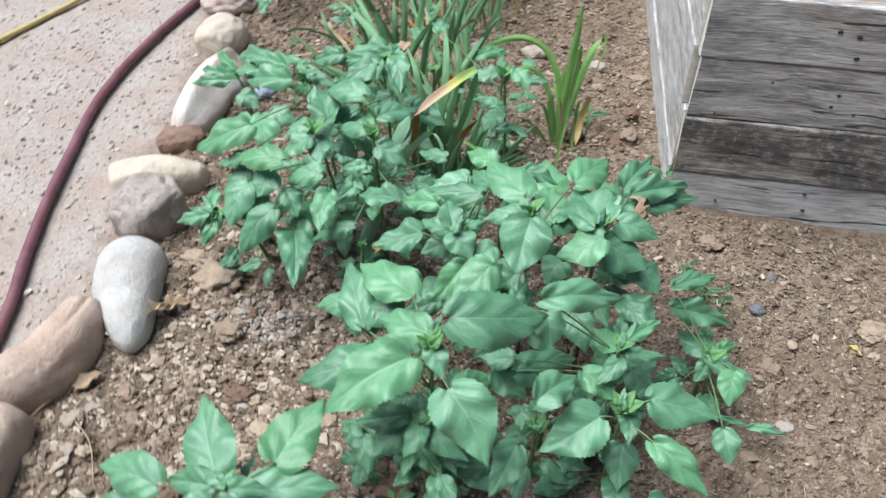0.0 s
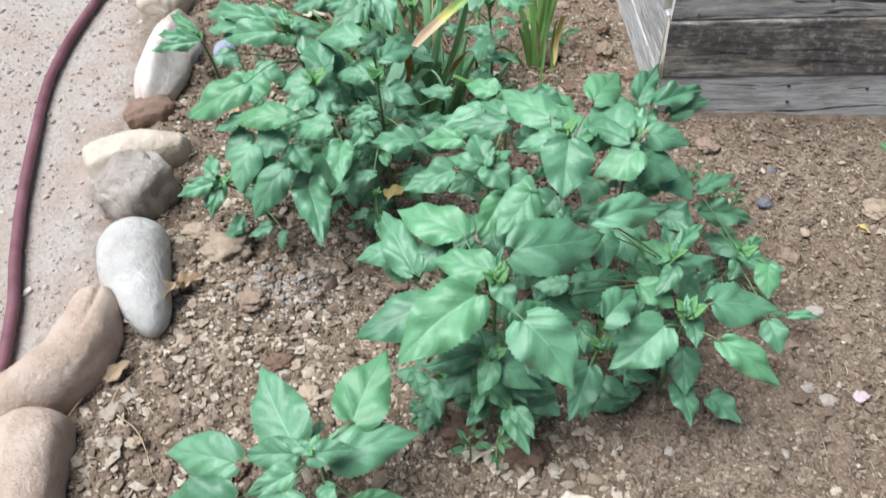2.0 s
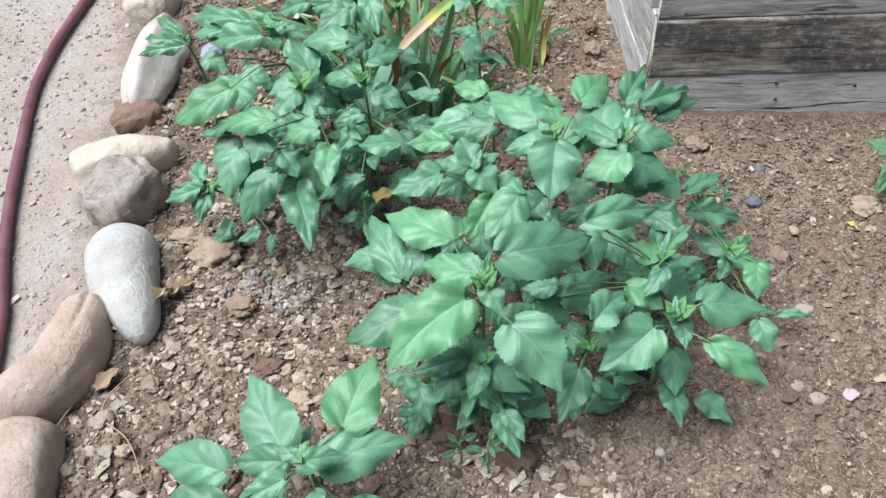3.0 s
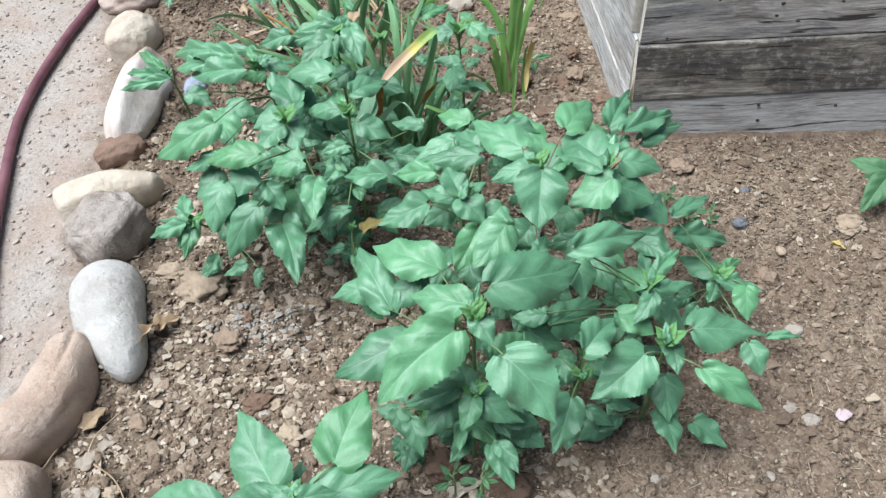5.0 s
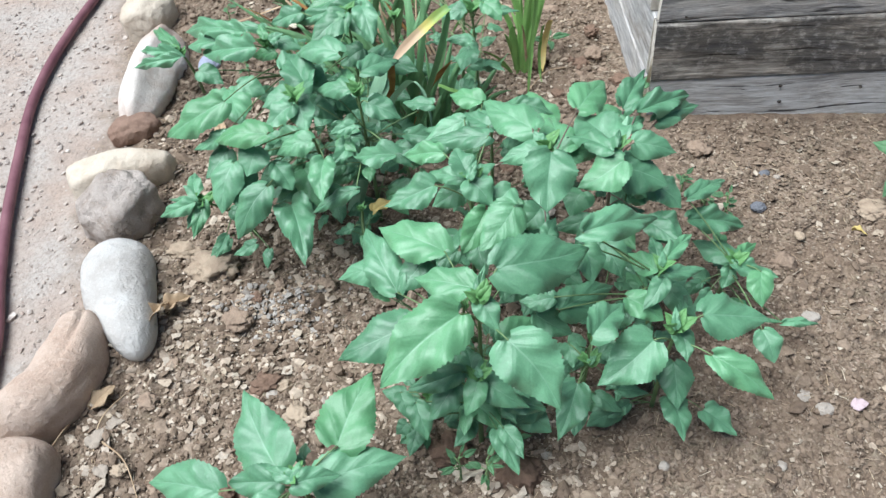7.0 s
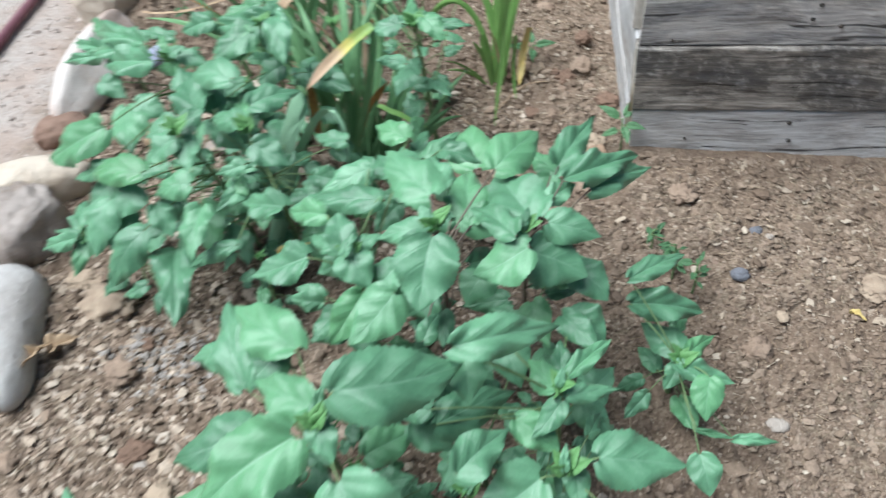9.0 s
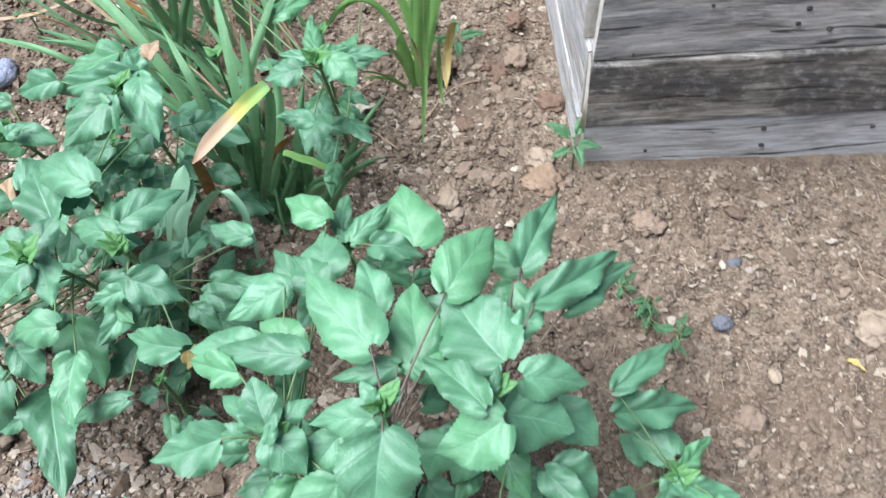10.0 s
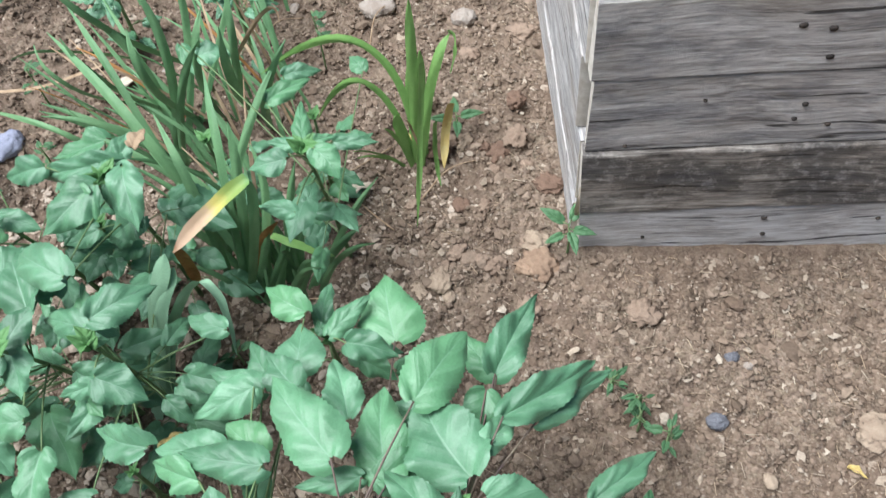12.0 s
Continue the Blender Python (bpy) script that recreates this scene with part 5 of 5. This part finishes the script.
# ---- single stones and clods ----
def small(name, x, y, r, mat, label, category, seed, flat=0.7, long=1.2, group="loose stones in the bed", turn=0.0):
    bm = bmesh.new()
    bmesh.ops.create_icosphere(bm, subdivisions=4, radius=1.0)
    off = Vector((seed * 5.1, seed * 2.3, seed * 0.7))
    rough = 0.45 if "clod" in name else 0.16
    for v in bm.verts:
        d = v.co.normalized()
        k = 1 + rough * noise.noise(d * 1.6 + off) + 0.6 * rough * noise.noise(d * 4.0 + off) + 0.4 * rough * noise.noise(d * 9.0 + off) + 0.25 * rough * noise.noise(d * 20.0 + off)
        v.co = (d.x * k * r * long, d.y * k * r, d.z * k * r * flat)
    ob = part(name, bm, mat)
    ob.matrix_world = pose(x, y, ground_z(x, y) + r * flat * 0.45, 0, 0, turn)
    return tagged(ob, label, category, group)


small("pebble", 0.749, 1.241, 0.0125, PEBBLE_DARK, "dark grey pebble with a pale face on soil", "stone", 1)
small("pebble", 0.789, 1.339, 0.009, PEBBLE_DARK, "small grey pebble lying on the soil", "stone", 2)
small("pebble", 0.807, 1.322, 0.006, PEBBLE_PALE, "tiny white pebble on the soil", "stone", 3)
small("pebble", -0.404, 1.813, 0.024, SLATE, "smooth blue-grey stone beside the plants", "stone", 4, 0.8, 1.5, turn=70)
small("pebble", 0.423, 2.091, 0.021, PEBBLE_PALE, "pale stone on the soil behind the lily", "stone", 5, 0.7, 1.2)
small("pebble", 0.255, 2.137, 0.028, PEBBLE_PALE, "pale flat stone behind the lily", "stone", 6, 0.5, 1.3)
small("pebble", -0.147, 0.873, 0.009, PEBBLE_PALE, "white chip of stone on the soil", "stone", 7, 0.5, 1.4)
small("pebble", -0.204, 1.545, 0.020, PEBBLE_PALE, "pinkish pale stone under the leaves", "stone", 8, 0.6, 1.4)
small("pebble", 0.706, 0.817, 0.010, PEBBLE_PALE, "pale pebble on the soil", "stone", 9)
small("pebble", 0.726, 0.787, 0.012, PEBBLE_PALE, "pale pebble beside another", "stone", 10)
small("pebble", 0.763, 0.971, 0.011, PEBBLE_PALE, "pale elongated pebble on the soil", "stone", 11, 0.6, 1.6)
small("soil_clod", 0.529, 1.511, 0.026, CLOD_ORANGE, "large orange-tan clod near the box corner", "soil clod", 12, 0.5)
small("soil_clod", 0.672, 1.410, 0.019, CLOD_BROWN, "rounded dark brown clod in the soil", "soil clod", 13, 0.5)
small("soil_clod", -0.219, 1.022, 0.022, CLOD_BROWN, "hollowed dark brown clod", "soil clod", 14, 0.5)
small("soil_clod", 0.146, 0.746, 0.026, CLOD_RED, "reddish brown clod under the leaves", "soil clod", 15, 0.7)
small("soil_clod", 0.957, 1.216, 0.024, CLOD_TAN, "flat tan clod in the soil", "soil clod", 16, 0.22)
small("soil_clod", 0.251, 0.705, 0.028, CLOD_RED, "dark brown clod beside the stems", "soil clod", 17, 0.6)
small("soil_clod", -0.281, 1.154, 0.034, CLOD_TAN, "tan clod among crumbs", "soil clod", 18, 0.55, 1.3)
small("soil_clod", -0.354, 1.207, 0.020, CLOD_TAN, "tan clod beside the border stones", "soil clod", 19, 0.6, 1.5)
small("soil_clod", 0.754, 1.100, 0.020, CLOD_BROWN, "brown clod beside the leaf tips", "soil clod", 20, 0.6)
CLOD_SPREAD = random.Random(78)
for n in range(46):
    px, py = (CLOD_SPREAD.uniform(0.28, 0.56), CLOD_SPREAD.uniform(1.36, 2.1)) if n < 32 else (CLOD_SPREAD.uniform(-0.38, 0.02), CLOD_SPREAD.uniform(0.68, 1.12))
    small("soil_clod", px, py, CLOD_SPREAD.uniform(0.008, 0.019), (CLOD_BROWN, CLOD_TAN, CLOD_BROWN, CLOD_RED)[n % 4], "lumpy crumbling clod of dry soil in the bed", "soil clod", 140 + n,
          CLOD_SPREAD.uniform(0.45, 0.7), CLOD_SPREAD.uniform(1.0, 1.5), group="clods of soil in the bed", turn=CLOD_SPREAD.uniform(0, 180))
SPREAD = random.Random(77)
for n in range(26):
    px, py = SPREAD.uniform(-0.40, 1.1), SPREAD.uniform(0.6, 2.3)
    if px > 0.54 and py > 1.46:
        continue
    dark = SPREAD.uniform(0.46, 1.0)
    small("pebble" if dark > 0.45 else "soil_clod", px, py, SPREAD.uniform(0.005, 0.010), PEBBLE_PALE if dark > 0.7 else (CLOD_TAN if dark > 0.45 else CLOD_BROWN),
          ("pale pebble lying loose on the soil" if dark > 0.7 else "tan pebble lying loose on the soil") if dark > 0.45 else "small brown clod lying on the soil",
          "stone" if dark > 0.45 else "soil clod", 100 + n, SPREAD.uniform(0.5, 0.8), SPREAD.uniform(1.0, 1.6), turn=SPREAD.uniform(0, 180))


# ---- fallen leaves ----
def fallen(x, y, L, turn, mat, label, seed, ratio=0.6, z=None, tilt=0.0, curl=0.25):
    me = leaf_mesh(seed, mat, 0.62, 0.05, curl * 0.5, curl * 2.0, 0.10)
    ob = new("fallen_leaf", me)
    ob.matrix_world = pose(x, y, (ground_z(x, y) + 0.006) if z is None else z, tilt, -6, turn) @ Matrix.Diagonal((L, L * ratio, L, 1))
    solid = ob.modifiers.new("thickness", "SOLIDIFY")
    solid.thickness = 0.02
    return tagged(ob, label, "leaf", "fallen leaves on the soil")


LITTER = plain_material("rotted_leaf", (0.26, 0.21, 0.165), (0.40, 0.34, 0.28), 60.0)
fallen(0.290, 0.612, 0.055, 20, PALE_DRY, "bleached whitish dead leaf on the soil", 801, 0.7)
fallen(0.153, 0.708, 0.060, 15, PALE_DRY, "pale crumpled dead leaf under the plant", 802, 0.5)
fallen(-0.440, 0.858, 0.050, 50, DRY, "tan dry leaf beside the border stone", 803, 0.7)
fallen(-0.433, 0.977, 0.050, 5, PALE_DRY, "greyish dry leaf by the oval stone", 804, 0.5)
fallen(-0.422, 0.782, 0.036, 60, LITTER, "grey-brown rotted leaf lying flat by the stones", 805, 0.8, curl=0.12)
fallen(-0.408, 0.826, 0.030, 10, LITTER, "grey-brown torn leaf lying flat on the soil", 816, 0.8, curl=0.12)
fallen(-0.393, 0.739, 0.028, -50, LITTER, "grey-brown flat leaf under dry stalks", 817, 0.8, curl=0.12)
fallen(-0.375, 1.007, 0.065, 65, DRY, "curled tan dead leaf by the oval stone", 806, 0.5, curl=0.5)
fallen(-0.352, 1.052, 0.050, 40, DRY, "curled tan dead leaf over a hollow", 807, 0.6, curl=0.5)
fallen(0.769, 0.788, 0.026, 10, plain_material("pink_petal", (0.46, 0.34, 0.36), (0.56, 0.45, 0.46), 40.0), "faded pink petal on the soil", 808, 0.8)
fallen(0.903, 1.170, 0.026, -35, YELLOW, "curled yellow petal on the soil", 809, 0.35, curl=0.5)
fallen(-0.340, 2.168, 0.060, -60, DRY, "brown withered leaf among the blades", 810, 0.45)
fallen(-0.227, 1.957, 0.060, 0, PALE_DRY, "pale dry leaf on the soil", 811, 0.5)
fallen(0.212, 1.651, 0.060, 20, PALE_DRY, "pale dry leaf beside the iris", 812, 0.5)
fallen(0.026, 1.480, 0.030, 70, DRY, "dried tan petal caught on a leaf", 813, 0.8, z=0.352)
fallen(-0.334, 1.536, 0.060, 100, DRY, "tan dry leaf on the soil", 814, 0.5)
fallen(0.022, 1.191, 0.050, 30, YELLOW, "yellowed lower leaf near the ground", 815, 0.6, z=0.09)


# ---- weeds ----
def weed(x, y, h, leaves, label, seed, mat=WEED):
    rnd = random.Random(seed)
    z0 = ground_z(x, y)
    root = thing("weed", x, y, z0, label, "plant", "weeds in the soil")
    o = root.location
    top = Vector((x, y, z0 + h))
    bm = bmesh.new()
    tube(bm, [p - o for p in bezier((x, y, z0 - 0.01), (x + 0.004, y, z0 + h * 0.5), top, 6)], 0.0022, 0.0012, 6)
    for k, (ang, L, ratio, rise) in enumerate(leaves):
        a = radians(ang)
        s = top - Vector((0, 0, h * 0.15 * (k // 2)))
        b = s + Vector((math.cos(a), math.sin(a), 0.2)) * 0.010
        tube(bm, [s - o, b - o], 0.0012, 0.0009, 5)
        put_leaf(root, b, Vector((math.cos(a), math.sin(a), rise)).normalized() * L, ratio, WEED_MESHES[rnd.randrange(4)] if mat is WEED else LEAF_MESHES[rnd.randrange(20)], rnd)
    part("stem", bm, STEM, root)
    return root


for n, (px, py, pz) in enumerate(((0.11, 0.80, 0.09), (0.17, 0.93, 0.14), (0.0, 1.16, 0.14), (0.36, 0.86, 0.13), (0.24, 0.80, 0.10), (0.19, 0.84, 0.11), (0.44, 0.95, 0.11))):
    sunflower((px, py), (px + 0.01, py - 0.01, pz), [], 860 + n, 9, "low leafy seedling under the taller plants", size=0.62)
for n, (px, py, pz) in enumerate(((0.06, 1.60, 0.25), (0.20, 1.66, 0.22), (-0.09, 1.50, 0.20), (0.02, 2.02, 0.24), (-0.22, 2.08, 0.20))):
    sunflower((px, py), (px + 0.01, py - 0.02, pz), [], 880 + n, 15, "leafy seedling growing among iris blades", size=0.72)
weed(0.572, 1.530, 0.075, [(60, 0.038, 0.45, 0.3), (150, 0.040, 0.45, 0.3), (-80, 0.036, 0.45, -0.3), (-20, 0.034, 0.45, 0.0), (200, 0.03, 0.45, -0.2)], "small weed sprouting at the box corner", 901)
weed(0.407, 1.789, 0.040, [(0, 0.040, 0.4, 0.1), (95, 0.034, 0.45, 0.1), (180, 0.038, 0.4, 0.1), (-90, 0.036, 0.42, 0.0)], "four-leaved green seedling on bare soil", 902)
weed(1.04, 1.285, 0.070, [(144, 0.070, 0.55, 0.0), (221, 0.095, 0.5, -0.5), (20, 0.05, 0.7, 0.0), (185, 0.05, 0.55, 0.2)], "green seedling with broad leaves on bare soil", 903)
for n, (wx, wy, wh) in enumerate(((0.640, 1.235, 0.06), (0.668, 1.20, 0.075), (0.645, 1.265, 0.05), (0.61, 1.29, 0.045), (0.16, 0.70, 0.07), (0.20, 0.68, 0.09), (0.24, 0.72, 0.08), (0.10, 0.77, 0.06),
                                  (0.12, 1.33, 0.05), (0.18, 1.35, 0.06), (0.08, 1.36, 0.05), (-0.30, 1.75, 0.08), (-0.36, 1.92, 0.10), (0.16, 1.98, 0.14))):
    wr = random.Random(910 + n)
    weed(wx, wy, wh, [(wr.uniform(0, 360), wr.uniform(0.012, 0.022), wr.uniform(0.35, 0.6), wr.uniform(-0.3, 0.4)) for k in range(8)], "small thin-leaved green weed under taller plants", 930 + n)
sunflower((-0.52, 2.30), (-0.50, 2.26, 0.16), [(-0.50, 2.25, 0.16, -0.05, -0.05, 0.02, 0.5), (-0.48, 2.26, 0.16, 0.07, -0.04, 0.0, 0.5), (-0.51, 2.27, 0.15, -0.07, 0.02, 0.0, 0.5),
          (-0.49, 2.28, 0.15, 0.05, 0.06, 0.0, 0.5)], 960, 8)


# ---- bent dry stalks ----
def dry_stalk(pts, r, label):
    bm = bmesh.new()
    tube(bm, spline(pts, 6), r, r * 0.5, 6)
    return tagged(part("dry_stalk", bm, DRY), label, "stalk", "dry stalks")


for n in range(12):
    dr = random.Random(970 + n)
    sx, sy = (dr.uniform(-0.50, -0.38), dr.uniform(0.66, 0.84)) if n < 4 else (dr.uniform(-0.25, 0.35), dr.uniform(1.55, 2.2))
    az, ln = dr.uniform(0, math.tau), dr.uniform(0.06, 0.16)
    g0, g1 = ground_z(sx, sy), ground_z(sx + ln * math.cos(az), sy + ln * math.sin(az))
    dry_stalk([(sx, sy, g0 + 0.004), (sx + 0.5 * ln * math.cos(az + 0.2), sy + 0.5 * ln * math.sin(az + 0.2), (g0 + g1) / 2 + 0.018), (sx + ln * math.cos(az), sy + ln * math.sin(az), g1 + 0.004)],
              0.0016, "thin dry stalk lying bent on the soil")
